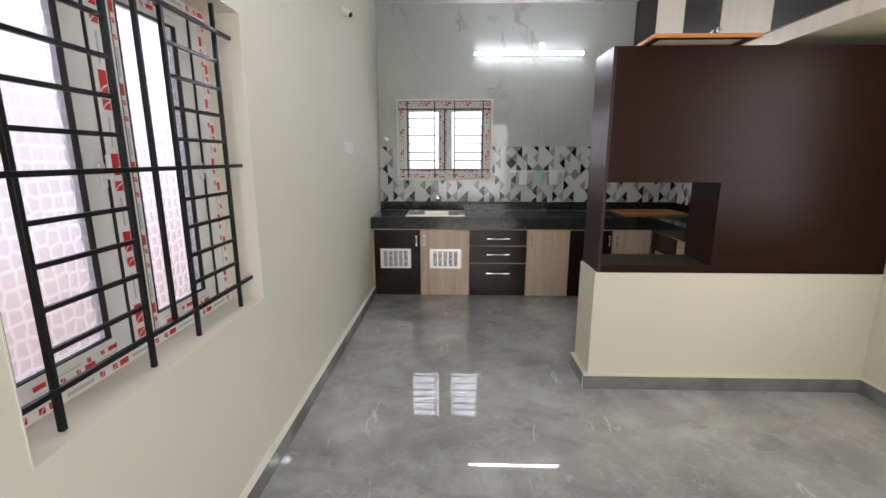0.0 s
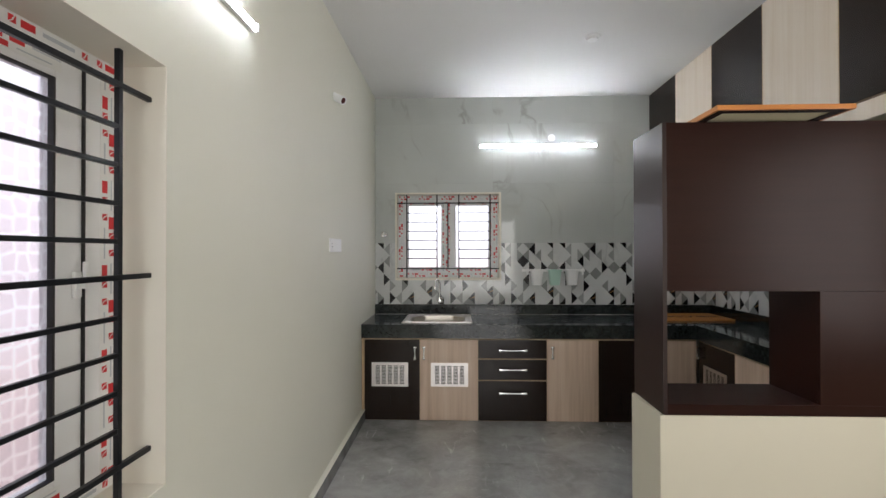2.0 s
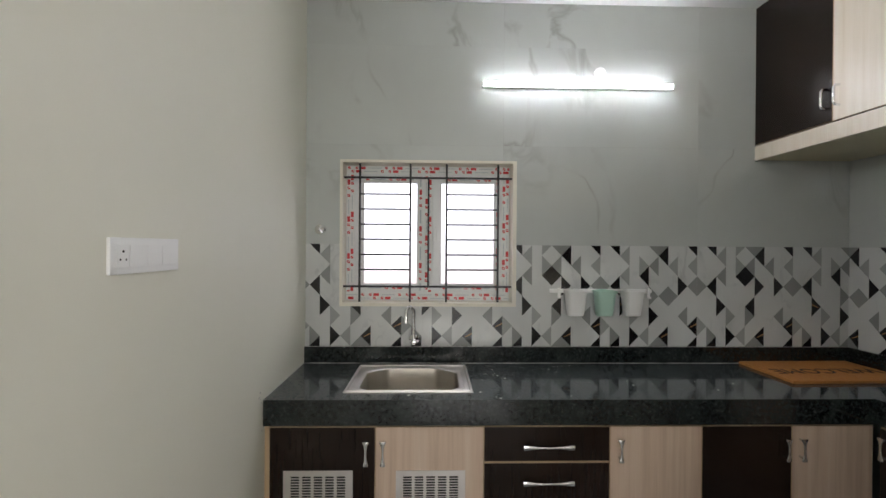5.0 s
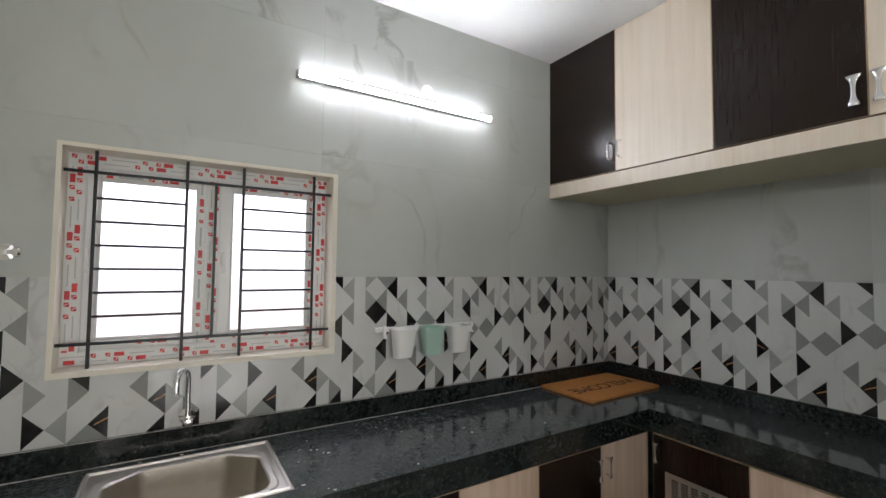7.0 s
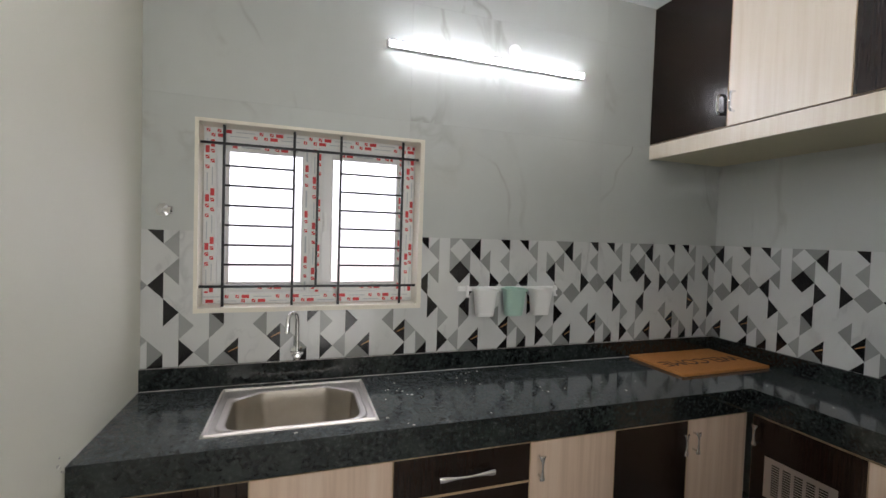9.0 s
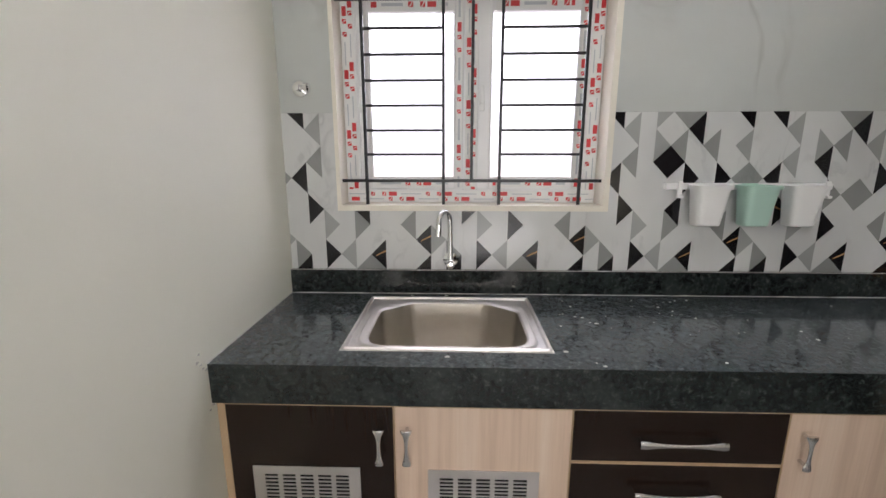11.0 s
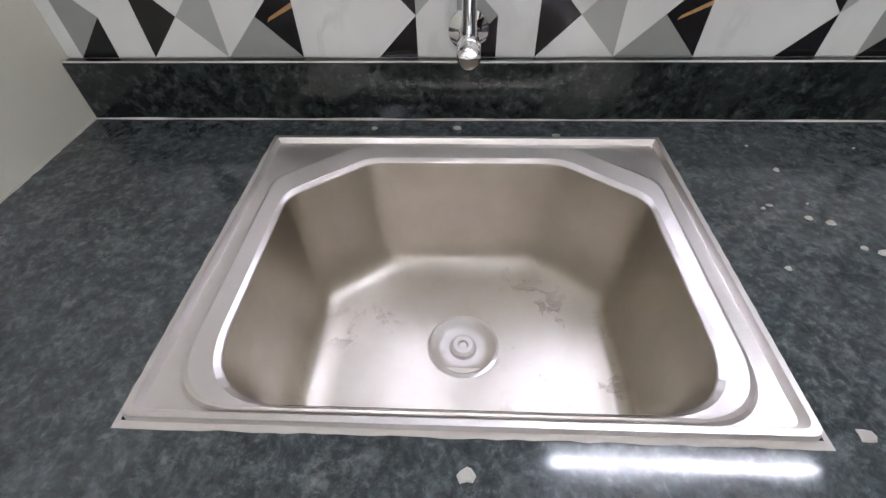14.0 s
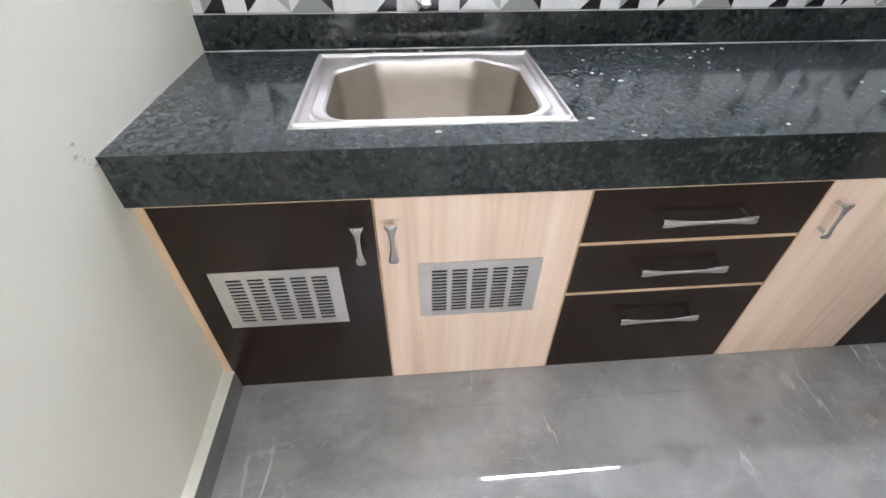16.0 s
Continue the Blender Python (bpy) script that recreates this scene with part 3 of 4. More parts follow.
# ---------- worktop, sink ----------
CX, CY = 2.141, 6.222                  # inner edges of the worktop
SKX0, SKX1, SKY0, SKY1 = -0.357, 0.258, 6.32, 6.785
HX0, HX1, HY0, HY1 = SKX0 + 0.03, SKX1 - 0.03, SKY0 + 0.02, SKY1 - 0.03


def worktop():
    ob = thing("worktop", "L-shaped dark speckled granite worktop with upstands, dusty with plaster spots", "worktop")
    bm = bmesh.new()
    z0, z1 = TOP - 0.02, TOP
    outline = ((L, CY), (CX, CY), (CX, HWY1 + 0.001), (R, HWY1 + 0.001), (R, BACK), (L, BACK))
    xs = sorted({L, HX0, HX1, CX, R})
    ys = sorted({HWY1 + 0.001, CY, HY0, HY1, BACK})
    cells = []
    for i in range(len(xs) - 1):
        for j in range(len(ys) - 1):
            cx, cy = (xs[i] + xs[i + 1]) / 2, (ys[j] + ys[j + 1]) / 2
            if (cx < CX and cy < CY) or (HX0 < cx < HX1 and HY0 < cy < HY1):
                continue
            cells.append((i, j))
    grid = {}

    def v(i, j, k):
        if (i, j, k) not in grid:
            grid[i, j, k] = bm.verts.new((xs[i], ys[j], (z0, z1)[k]))
        return grid[i, j, k]
    for i, j in cells:
        for k in (0, 1):
            bm.faces.new((v(i, j, k), v(i + 1, j, k), v(i + 1, j + 1, k), v(i, j + 1, k)))
        for di, dj, a, b in ((-1, 0, (0, 0), (0, 1)), (1, 0, (1, 0), (1, 1)), (0, -1, (0, 0), (1, 0)), (0, 1, (0, 1), (1, 1))):
            if (i + di, j + dj) not in cells:
                bm.faces.new((v(i + a[0], j + a[1], 0), v(i + b[0], j + b[1], 0), v(i + b[0], j + b[1], 1), v(i + a[0], j + a[1], 1)))
    bm.normal_update()
    # level faces take the lighter dusty stone, upright ones the shaded copy
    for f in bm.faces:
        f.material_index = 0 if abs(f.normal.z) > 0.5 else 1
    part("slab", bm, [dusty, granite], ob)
    slab("fascia", (L, CX + 0.02, CY, CY + 0.02, 0.702, z0), granite, ob)
    slab("fascia", (CX, CX + 0.02, HWY1 + 0.001, CY, 0.702, z0), granite, ob)
    slab("upstand", (L, R - 0.02, BACK - 0.02, BACK, TOP, 0.918), granite, ob, bevel=0.0015)
    slab("upstand", (R - 0.02, R, HWY1 + 0.001, BACK, TOP, 0.918), granite, ob, bevel=0.0015)
    return ob


worktop()


def ring(x0, x1, y0, y1, z, r, cut=0.0, seg=9, inset=0.0):
    """A rounded rectangle, counter-clockwise, whose two back corners may be cut off."""
    x0, x1, y0, y1 = x0 + inset, x1 - inset, y0 + inset, y1 - inset
    corners = [(x0, y0), (x1, y0)]
    if cut:
        corners += [(x1, y1 - cut), (x1 - cut * 1.25, y1), (x0 + cut * 1.25, y1), (x0, y1 - cut)]
    else:
        corners += [(x1, y1), (x0, y1)]
    pts = []
    k = len(corners)
    for i, c in enumerate(corners):
        p, a, b = Vector(c), Vector(corners[i - 1]), Vector(corners[(i + 1) % k])
        da, db = (a - p).normalized(), (b - p).normalized()
        rr = r if not cut or i < 2 else (0.0 if cut < 0.001 else r * 0.25)
        s, e = p + da * rr, p + db * rr
        for q in range(seg + 1):
            t = q / seg
            w = (1 - t) ** 2 * s + 2 * (1 - t) * t * p + t * t * e
            pts.append((w.x, w.y, z))
    return pts


def sink():
    ob = thing("kitchen_sink", "rectangular stainless steel sink with cut back corners, set in the granite", "sink")
    bm = bmesh.new()
    # rim: flat outer edge, small groove, then down into the bowl; rings share their corner layout
    bx0, bx1, by0, by1 = SKX0 + 0.064, SKX1 - 0.060, SKY0 + 0.018, SKY1 - 0.067
    cut = 0.085
    rings = []
    for ins, z in ((0.0, TOP - 0.001), (0.0006, TOP + 0.0045), (0.002, TOP + 0.009), (0.0080, TOP + 0.009), (0.0125, TOP + 0.0012)):
        rings.append(ring(SKX0, SKX1, SKY0, SKY1, z, 0.012, 0.0001, inset=ins))
    rings.append(ring(SKX0 + 0.029, SKX1 - 0.029, SKY0 + 0.0100, SKY1 - 0.026, TOP + 0.0012, 0.07, cut * 0.98))
    rings.append(ring(SKX0 + 0.034, SKX1 - 0.034, SKY0 + 0.0115, SKY1 - 0.031, TOP + 0.0085, 0.07, cut * 0.98))
    rings.append(ring(SKX0 + 0.038, SKX1 - 0.038, SKY0 + 0.0130, SKY1 - 0.035, TOP + 0.0100, 0.074, cut * 0.98))
    rings.append(ring(bx0 - 0.006, bx1 + 0.006, by0 - 0.0035, by1 + 0.006, TOP + 0.0082, 0.085, cut))
    rings.append(ring(bx0 - 0.001, bx1 + 0.001, by0 - 0.001, by1 + 0.001, TOP + 0.0045, 0.085, cut))
    rings.append(ring(bx0, bx1, by0, by1, TOP + 0.003, 0.085, cut))
    loft(bm, rings)
    part("rim", bm, steel, ob, "satin pressed steel rim")
    bm = bmesh.new()
    rings = [ring(bx0, bx1, by0, by1, TOP + 0.003, 0.085, cut),
             ring(bx0, bx1, by0, by1, TOP - 0.05, 0.082, cut, inset=0.006),
             ring(bx0, bx1, by0, by1, TOP - 0.155, 0.075, cut, inset=0.014),
             ring(bx0, bx1, by0, by1, TOP - 0.178, 0.07, cut, inset=0.018),
             ring(bx0, bx1, by0, by1, TOP - 0.190, 0.06, cut, inset=0.027),
             ring(bx0, bx1, by0, by1, TOP - 0.196, 0.055, cut, inset=0.043),
             ring(bx0, bx1, by0, by1, TOP - 0.1975, 0.05, cut * 0.95, inset=0.065)]
    vs = loft(bm, rings)
    cxy = (-0.046, 6.528)
    drain_r = 0.055
    inner = [bm.verts.new((cxy[0] + drain_r * math.cos(a), cxy[1] + drain_r * math.sin(a), TOP - 0.199)) for a in
             [math.atan2(v.co.y - cxy[1], v.co.x - cxy[0]) for v in vs[-1]]]
    k = len(inner)
    for i in range(k):
        bm.faces.new((vs[-1][i], vs[-1][(i + 1) % k], inner[(i + 1) % k], inner[i]))
    part("bowl", bm, bowl_steel, ob, "stained satin steel bowl", True)
    bm = bmesh.new()
    prof = ((0.055, -0.1895), (0.050, -0.188), (0.046, -0.190), (0.040, -0.196), (0.030, -0.198), (0.021, -0.197), (0.019, -0.190), (0.015, -0.187), (0.008, -0.187), (0.006, -0.191), (0.002, -0.191))
    rings = [[(cxy[0] + r * math.cos(a), cxy[1] + r * math.sin(a), TOP - 0.009 + z) for a in (2 * math.pi * q / 32 for q in range(32))] for r, z in prof]
    loft(bm, rings, close=True)
    part("drain", bm, steel, ob, "polished steel basket strainer", True)
    return ob


sink()

# dried plaster drops on the granite
drops = random.Random(11)
bm = bmesh.new()
spots = [(-0.20, 6.82, 0.007), (-0.06, 6.823, 0.008), (0.10, 6.80, 0.009), (-0.045, 6.285, 0.009), (0.72, 6.27, 0.006)]
spots += [(0.406, 6.711, 0.0060), (0.358, 6.631, 0.0050), (0.397, 6.606, 0.0060), (0.42, 6.598, 0.0066), (0.327, 6.519, 0.0044), (0.452, 6.545, 0.0094), (0.434, 6.553, 0.0050), (0.297, 6.327, 0.0088), (0.364, 6.258, 0.0033), (0.382, 6.24, 0.0072), (0.732, 6.714, 0.0072), (0.803, 6.772, 0.0039), (0.777, 6.771, 0.0033), (0.505, 6.612, 0.0033), (0.661, 6.785, 0.0028)]   # larger smears beside the sink
for k in range(24):
    spots.append((drops.gauss(0.66, 0.22), drops.uniform(6.45, 6.80), 0.0018 + 0.006 * drops.random() ** 3))
for k in range(10):
    spots.append((drops.uniform(0.9, 1.8), drops.uniform(6.30, 6.8), drops.uniform(0.002, 0.006)))
for k in range(14):
    spots.append((drops.uniform(2.2, 2.55), drops.uniform(4.9, 6.3), drops.uniform(0.002, 0.006)))
for x, y, r in spots:
    if SKX0 - 0.02 < x < SKX1 + 0.02 and SKY0 < y < SKY1:
        continue
    base = [(x + r * drops.uniform(0.6, 1.15) * math.cos(a), y + r * drops.uniform(0.5, 1.0) * math.sin(a)) for a in (2 * math.pi * q / 8 for q in range(8))]
    lo = [bm.verts.new((p[0], p[1], TOP + 0.0001)) for p in base]
    hi = [bm.verts.new((x + (p[0] - x) * 0.7, y + (p[1] - y) * 0.7, TOP + 0.0016)) for p in base]
    for i in range(8):
        bm.faces.new((lo[i], lo[(i + 1) % 8], hi[(i + 1) % 8], hi[i]))
    bm.faces.new(hi)
tagged(part("plaster_drops", bm, plaster), "scattered dried plaster drops on the granite", "debris", kind="stuff")

# bits of plaster stuck to the wall beside the worktop's corner
bm = bmesh.new()
for y, z, a in ((6.165, 0.862, 0.010), (6.158, 0.846, 0.014), (6.170, 0.831, 0.011), (6.180, 0.818, 0.008), (6.192, 0.806, 0.012), (6.205, 0.693, 0.012), (6.188, 0.688, 0.008)):
    a, y = a * 0.55, y + 0.022
    e, q = drops.uniform(-0.004, 0.004), a * drops.uniform(0.25, 0.4)
    lo = [bm.verts.new((L + 0.0002, y + u, z + v)) for u, v in ((-a, -q + e), (a * 0.8, -q), (a, q + e), (-a * 0.7, q))]
    hi = [bm.verts.new((L + 0.003, y + u, z + v)) for u, v in ((-a * 0.7, -q * 0.6 + e), (a * 0.5, -q * 0.6), (a * 0.7, q * 0.5 + e), (-a * 0.5, q * 0.5))]
    for i in range(4):
        bm.faces.new((lo[i], lo[(i + 1) % 4], hi[(i + 1) % 4], hi[i]))
    bm.faces.new(hi)
tagged(part("wall_chips", bm, plaster), "grey plaster chips stuck on the wall beside the worktop corner", "debris", kind="stuff")

# ---------- cabinets ----------


def bow_handle(parent, x, z, length, upright, scale=1.0, loop=False):
    """A waisted satin bar handle on the plane y = 0, proud towards -y."""
    bm = bmesh.new()
    k, ny = 14, 10
    rings = []
    for i in range(k + 1):
        t = -1 + 2 * i / k
        wide = (0.0050 + 0.0110 * abs(t) ** 2.6) * scale * (0.72 if abs(t) > 0.99 else 1) * (1.0 + 0.45 * max(0.0, t) ** 6 if upright else 1)
        thick = (0.0035 + 0.0050 * t ** 4) * scale * (0.6 if abs(t) > 0.99 else 1)
        out = 0.030 - 0.002 * t * t
        u = t * length / 2
        r = []
        for q in range(ny):
            a = 2 * math.pi * q / ny
            p, o = wide * math.cos(a), thick * math.sin(a)
            r.append((x + p, -out + o, z + u) if upright else (x + u, -out + o, z + p))
        rings.append(r)
    vs = loft(bm, rings, close=True)
    bm.faces.new(vs[0])
    for s in (-1, 1):
        u = s * (length / 2 - 0.012)
        a = (x, 0.001, z + u) if upright else (x + u, 0.001, z)
        b = (a[0], -0.028, a[2])
        tube(bm, [a, b], 0.0055 * scale, 10)
    return part("handle", bm, satin, parent, "waisted satin nickel handle", True)


def vent(parent, x0, x1, z0, z1):
    """A slotted steel vent plate on the plane y = 0: strips between real slots over a dark sheet that paints the shade
    inside.
    """
    bm = bmesh.new()
    cols, rows = 5, 13
    mx, mz, gap = 0.034, 0.022, 0.014
    cw = (x1 - x0 - 2 * mx - (cols - 1) * gap) / cols
    pitch = (z1 - z0 - 2 * mz) / rows
    y0, y1 = -0.003, -0.001
    box(bm, x0, x0 + mx, y0, y1, z0, z1)
    box(bm, x1 - mx, x1, y0, y1, z0, z1)
    box(bm, x0 + mx, x1 - mx, y0, y1, z0, z0 + mz)
    box(bm, x0 + mx, x1 - mx, y0, y1, z1 - mz, z1)
    for c in range(cols):
        a = x0 + mx + c * (cw + gap)
        if c:
            box(bm, a - gap, a, y0, y1, z0 + mz, z1 - mz)
        for r in range(rows):
            b = z0 + mz + r * pitch
            box(bm, a, a + cw, y0, y1, b + pitch * 0.64, b + pitch)
    v = part("vent_plate", bm, steel, parent, "slotted stainless steel vent plate")
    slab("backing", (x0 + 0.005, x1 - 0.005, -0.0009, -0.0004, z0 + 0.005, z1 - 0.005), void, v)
    return v


def door(parent, name, x0, x1, z0, z1, mat, label, handle=None, hole=None):
    """A front on the plane y = 0 (its face), 18 mm thick, with a pale edge band."""
    bm = bmesh.new()
    g = 0.0012
    box(bm, x0 + g, x1 - g, 0.0, 0.018, z0 + g, z1 - g, 0, 0.0016)
    for f in bm.faces:
        f.normal_update()
        f.material_index = 0 if abs(f.normal.y) > 0.97 else 1
    o = part(name, bm, [mat, edge_band], parent, label)
    if handle:
        bow_handle(o, *handle)
    if hole:
        vent(o, *hole)
    return o


DZ0, DZ1 = FZ + 0.004, 0.69
TO_BACK = pose(0, DOORS_Y, 0)
TO_EAST = pose(DOORS_X, 0, 0, 0, 0, -90)       # local x runs along -y, local y along +x


def unit_box(name, label, m, x0, x1, z0, z1, depth, low=False):
    cab = thing(name, label, "cabinet", m, "kitchen base cabinets" if z1 < 1 else "kitchen wall cabinets")
    bm = bmesh.new()
    box(bm, x0, x1, 0.019, depth, z0, 0.60 if low else z1)
    part("body", bm, carcass, cab, "cream board body")
    if low:
        slab("front_rail", (x0, x1, 0.019, 0.040, 0.601, z1), carcass, cab)
    return cab


D = BACK - DOORS_Y - 0.001
cab = unit_box("base_cabinet", "dark base cabinet door with slotted steel vent, beside the wall", TO_BACK, L + 0.002, -0.195, FZ, 0.70, D, True)
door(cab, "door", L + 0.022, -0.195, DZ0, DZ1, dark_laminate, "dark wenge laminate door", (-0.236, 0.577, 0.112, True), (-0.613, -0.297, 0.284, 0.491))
slab("filler_strip", (L + 0.002, L + 0.022, 0.0, 0.018, FZ, 0.70), edge_band, cab, "beige filler strip")
slab("top_strip", (L + 0.022, -0.195, 0.003, 0.018, 0.6925, 0.70), edge_band, cab, "beige top edge strip")
cab = unit_box("base_cabinet", "pale ash base cabinet under the sink with slotted steel vent", TO_BACK, -0.195, 0.305, FZ, 0.70, D, True)
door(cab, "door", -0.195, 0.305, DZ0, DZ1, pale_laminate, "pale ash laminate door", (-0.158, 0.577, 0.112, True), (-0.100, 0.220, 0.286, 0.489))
slab("top_strip", (-0.195, 0.305, 0.003, 0.018, 0.6925, 0.70), edge_band, cab, "beige top edge strip")
cab = unit_box("drawer_cabinet", "dark base cabinet with three drawers", TO_BACK, 0.305, 0.893, FZ, 0.70, D)
for z0, z1, hz in ((0.527, DZ1, 0.602), (0.344, 0.522, 0.437), (DZ0, 0.339, 0.238)):
    door(cab, "drawer_front", 0.305, 0.893, z0, z1, dark_laminate, "dark wenge laminate drawer front", (0.602, hz, 0.236, False))
slab("divider_strip", (0.306, 0.892, 0.001, 0.0185, 0.5225, 0.5265), edge_band, cab, "beige strip between drawers")
slab("divider_strip", (0.306, 0.892, 0.001, 0.0185, 0.3395, 0.3435), edge_band, cab, "beige strip between drawers")
slab("top_strip", (0.305, 0.893, 0.003, 0.018, 0.6925, 0.70), edge_band, cab, "beige top edge strip")
for x0, x1, mat, word, hx in ((0.893, 1.327, pale_laminate, "pale ash", 0.937), (1.327, 1.757, dark_laminate, "dark wenge", 1.722), (1.757, 2.148, pale_laminate, "pale ash", 1.795)):
    cab = unit_box("base_cabinet", f"{word} base cabinet with one closed door under the granite", TO_BACK, x0, x1, FZ, 0.70, D)
    door(cab, "door", x0, x1, DZ0, DZ1, mat, f"{word} laminate door", (hx, 0.585, 0.105, True))
    slab("top_strip", (x0, x1, 0.003, 0.018, 0.6925, 0.70), edge_band, cab, "beige top edge strip")
DE = R - DOORS_X - 0.001
for y1, y0, mat, word, hy, hole in ((6.215, 5.742, dark_laminate, "dark wenge", 6.185, (-6.145, -5.838, 0.31, 0.51)), (5.742, 5.222, pale_laminate, "pale ash", 5.255, None),
                                    (5.222, 4.724, dark_laminate, "dark wenge", 5.188, None)):
    cab = unit_box("base_cabinet", f"{word} base cabinet along the side wall" + (" with slotted steel vent" if hole else ""), TO_EAST, -y1, -y0, FZ, 0.70, DE)
    door(cab, "door", -y1, -y0, DZ0, DZ1, mat, f"{word} laminate door", (-hy, 0.60, 0.105, True), hole)
    slab("top_strip", (-y1, -y0, 0.003, 0.018, 0.6925, 0.70), edge_band, cab, "beige top edge strip")

# wall cabinets along the east wall, over a pale pelmet
UX = 2.04
UP = pose(UX, 0, 0, 0, 0, -90)
joints = (BACK - 0.001, 6.35, 5.815, 5.273, 4.73, 4.19, 3.65)
for i, (y1, y0) in enumerate(zip(joints, joints[1:])):
    dark = i % 2 == 0
    word = "dark wenge" if dark else "pale ash"
    cab = unit_box("wall_cabinet", f"{word} wall cabinet with one closed door, under the ceiling", UP, -y1, -y0, 2.10, CEIL - 0.002, R - UX - 0.001)
    hx = -y0 - 0.035 if dark else -y1 + 0.035
    if i == 0 or i == 1:
        o = door(cab, "door", -y1, -y0, 2.155, CEIL - 0.004, dark_laminate if dark else cream_laminate, f"{word} laminate door")
        bm = bmesh.new()
        a, b = (hx, 0.0, 2.225), (hx, 0.0, 2.325)
        tube(bm, [a, (hx, -0.022, 2.228), (hx, -0.03, 2.24), (hx, -0.03, 2.31), (hx, -0.022, 2.322), b], 0.0065, 12)
        part("handle", bm, chrome, o, "small chrome loop handle", True)
    else:
        o = door(cab, "door", -y1, -y0, 2.155, CEIL - 0.004, dark_laminate if dark else cream_laminate, f"{word} laminate door", (hx, 2.255, 0.115, True, 1.4))
    # shadow line below the door, built as a dark strip
    slab("shadow_strip", (-y1, -y0, 0.004, 0.018, 2.1495, 2.1535), screen_laminate, cab, "dark strip standing in for the shadow gap under the door")
pelmet = thing("cabinet_shelf", "pale ash shelf board running under the wall cabinets", "shelf")
slab("front_edge", (UX, UX + 0.018, 3.65, BACK - 0.001, 2.062, 2.149), cream_laminate, pelmet)
slab("underside", (UX + 0.018, R - 0.001, 3.65, BACK - 0.001, 2.066, 2.084), carcass, pelmet, "olive cream painted underside")
bm = bmesh.new()
box(bm, R - 0.02, RL, 3.65, 4.72, 2.07, CEIL)
tagged(part("cabinet_filler", bm, cream_paint), "cream filler behind the wall cabinets", "wall", kind="structure")

# ---------- lamps ----------


def batten(m, length, label, face):
    """A wall batten: local x along it, y away from the wall to the room."""
    ob = thing("led_batten", label, "lamp", m, "LED battens")
    bm = bmesh.new()
    h = length / 2
    box(bm, -h, h, 0.0, 0.024, -0.0150, 0.0150, 0, 0.002)
    for s in (-1, 1):
        box(bm, s * h - 0.006, s * h + 0.006, 0.0, 0.038, -0.017, 0.017, 0, 0.004)
    part("housing", bm, white_plastic, ob)
    # shallow cover with a fine seam along it
    bm = bmesh.new()
    rings = []
    for x in (-h + 0.006, h - 0.006):
        rings.append([(x, 0.0243 + 0.0080 * math.sin(a), 0.0142 * math.cos(a)) for a in (math.pi * q / 12 for q in range(13))])
    vs = loft(bm, rings, close=True)
    bm.faces.new(vs[0])
    part("diffuser", bm, face, ob, "glowing white diffuser")
    slab("seam", (-h + 0.006, h - 0.006, 0.0305, 0.0326, -0.0019, -0.0010), white_plastic, ob)
    return ob


batten(pose((0.359 + 1.512) / 2, BACK, 2.50, 0, 0, 180), 1.155, "lit white LED batten on the kitchen wall", tube_light)
batten(pose(L, 3.60, 2.338, 0, 0, -90), 1.2, "lit white LED batten over the hall window", hall_tube_light)

# ---------- small things ----------


def disc_rings(bm, c, prof, axis, seg=24):
    """Turned shape: prof is radius and distance along the axis ('x', 'y' or 'z')."""
    rings = []
    for r, d in prof:
        row = []
        for q in range(seg):
            a = 2 * math.pi * q / seg
            u, w = r * math.cos(a), r * math.sin(a)
            row.append({"x": (c[0] + d, c[1] + u, c[2] + w), "y": (c[0] + u, c[1] + d, c[2] + w), "z": (c[0] + u, c[1] + w, c[2] + d)}[axis])
        rings.append(row)
    vs = loft(bm, rings, close=True)
    bm.faces.new(vs[0])


# wall tap
tx, tz = -0.045, 0.962
tap = thing("kitchen_tap", "chrome wall-mounted tap with a tall swan-neck spout above the sink", "tap")
bm = bmesh.new()
disc_rings(bm, (tx, BACK - 0.0055, tz), ((0.0, 0.0), (0.031, 0.0), (0.030, -0.004), (0.020, -0.010), (0.015, -0.012), (0.015, -0.055), (0.017, -0.058), (0.017, -0.075)), "y")
part("flange", bm, chrome, tap, "round chrome wall flange", True)
bm = bmesh.new()
disc_rings(bm, (tx, BACK - 0.081, tz), ((0.0, 0.0), (0.014, 0.0), (0.016, -0.006), (0.016, -0.030), (0.013, -0.036), (0.006, -0.037)), "y")
part("knob", bm, chrome, tap, "round chrome control knob", True)
bm = bmesh.new()
pts = [(tx, BACK - 0.063, tz + 0.008), (tx, BACK - 0.063, tz + 0.03), (tx - 0.002, BACK - 0.064, tz + 0.17)]
for k in range(1, 13):
    a = math.pi * k / 13
    pts.append((tx - 0.002 - 0.040 * (1 - math.cos(a)) / 2, BACK - 0.064 - 0.030 * (1 - math.cos(a)), tz + 0.165 + 0.040 * math.sin(a)))
pts += [(tx - 0.043, BACK - 0.126, tz + 0.155), (tx - 0.044, BACK - 0.127, tz + 0.118)]
tube(bm, pts, [0.011, 0.0105] + [0.0095] * (len(pts) - 4) + [0.0110, 0.0115], 16)
part("spout", bm, chrome, tap, "chrome swan-neck spout", True)

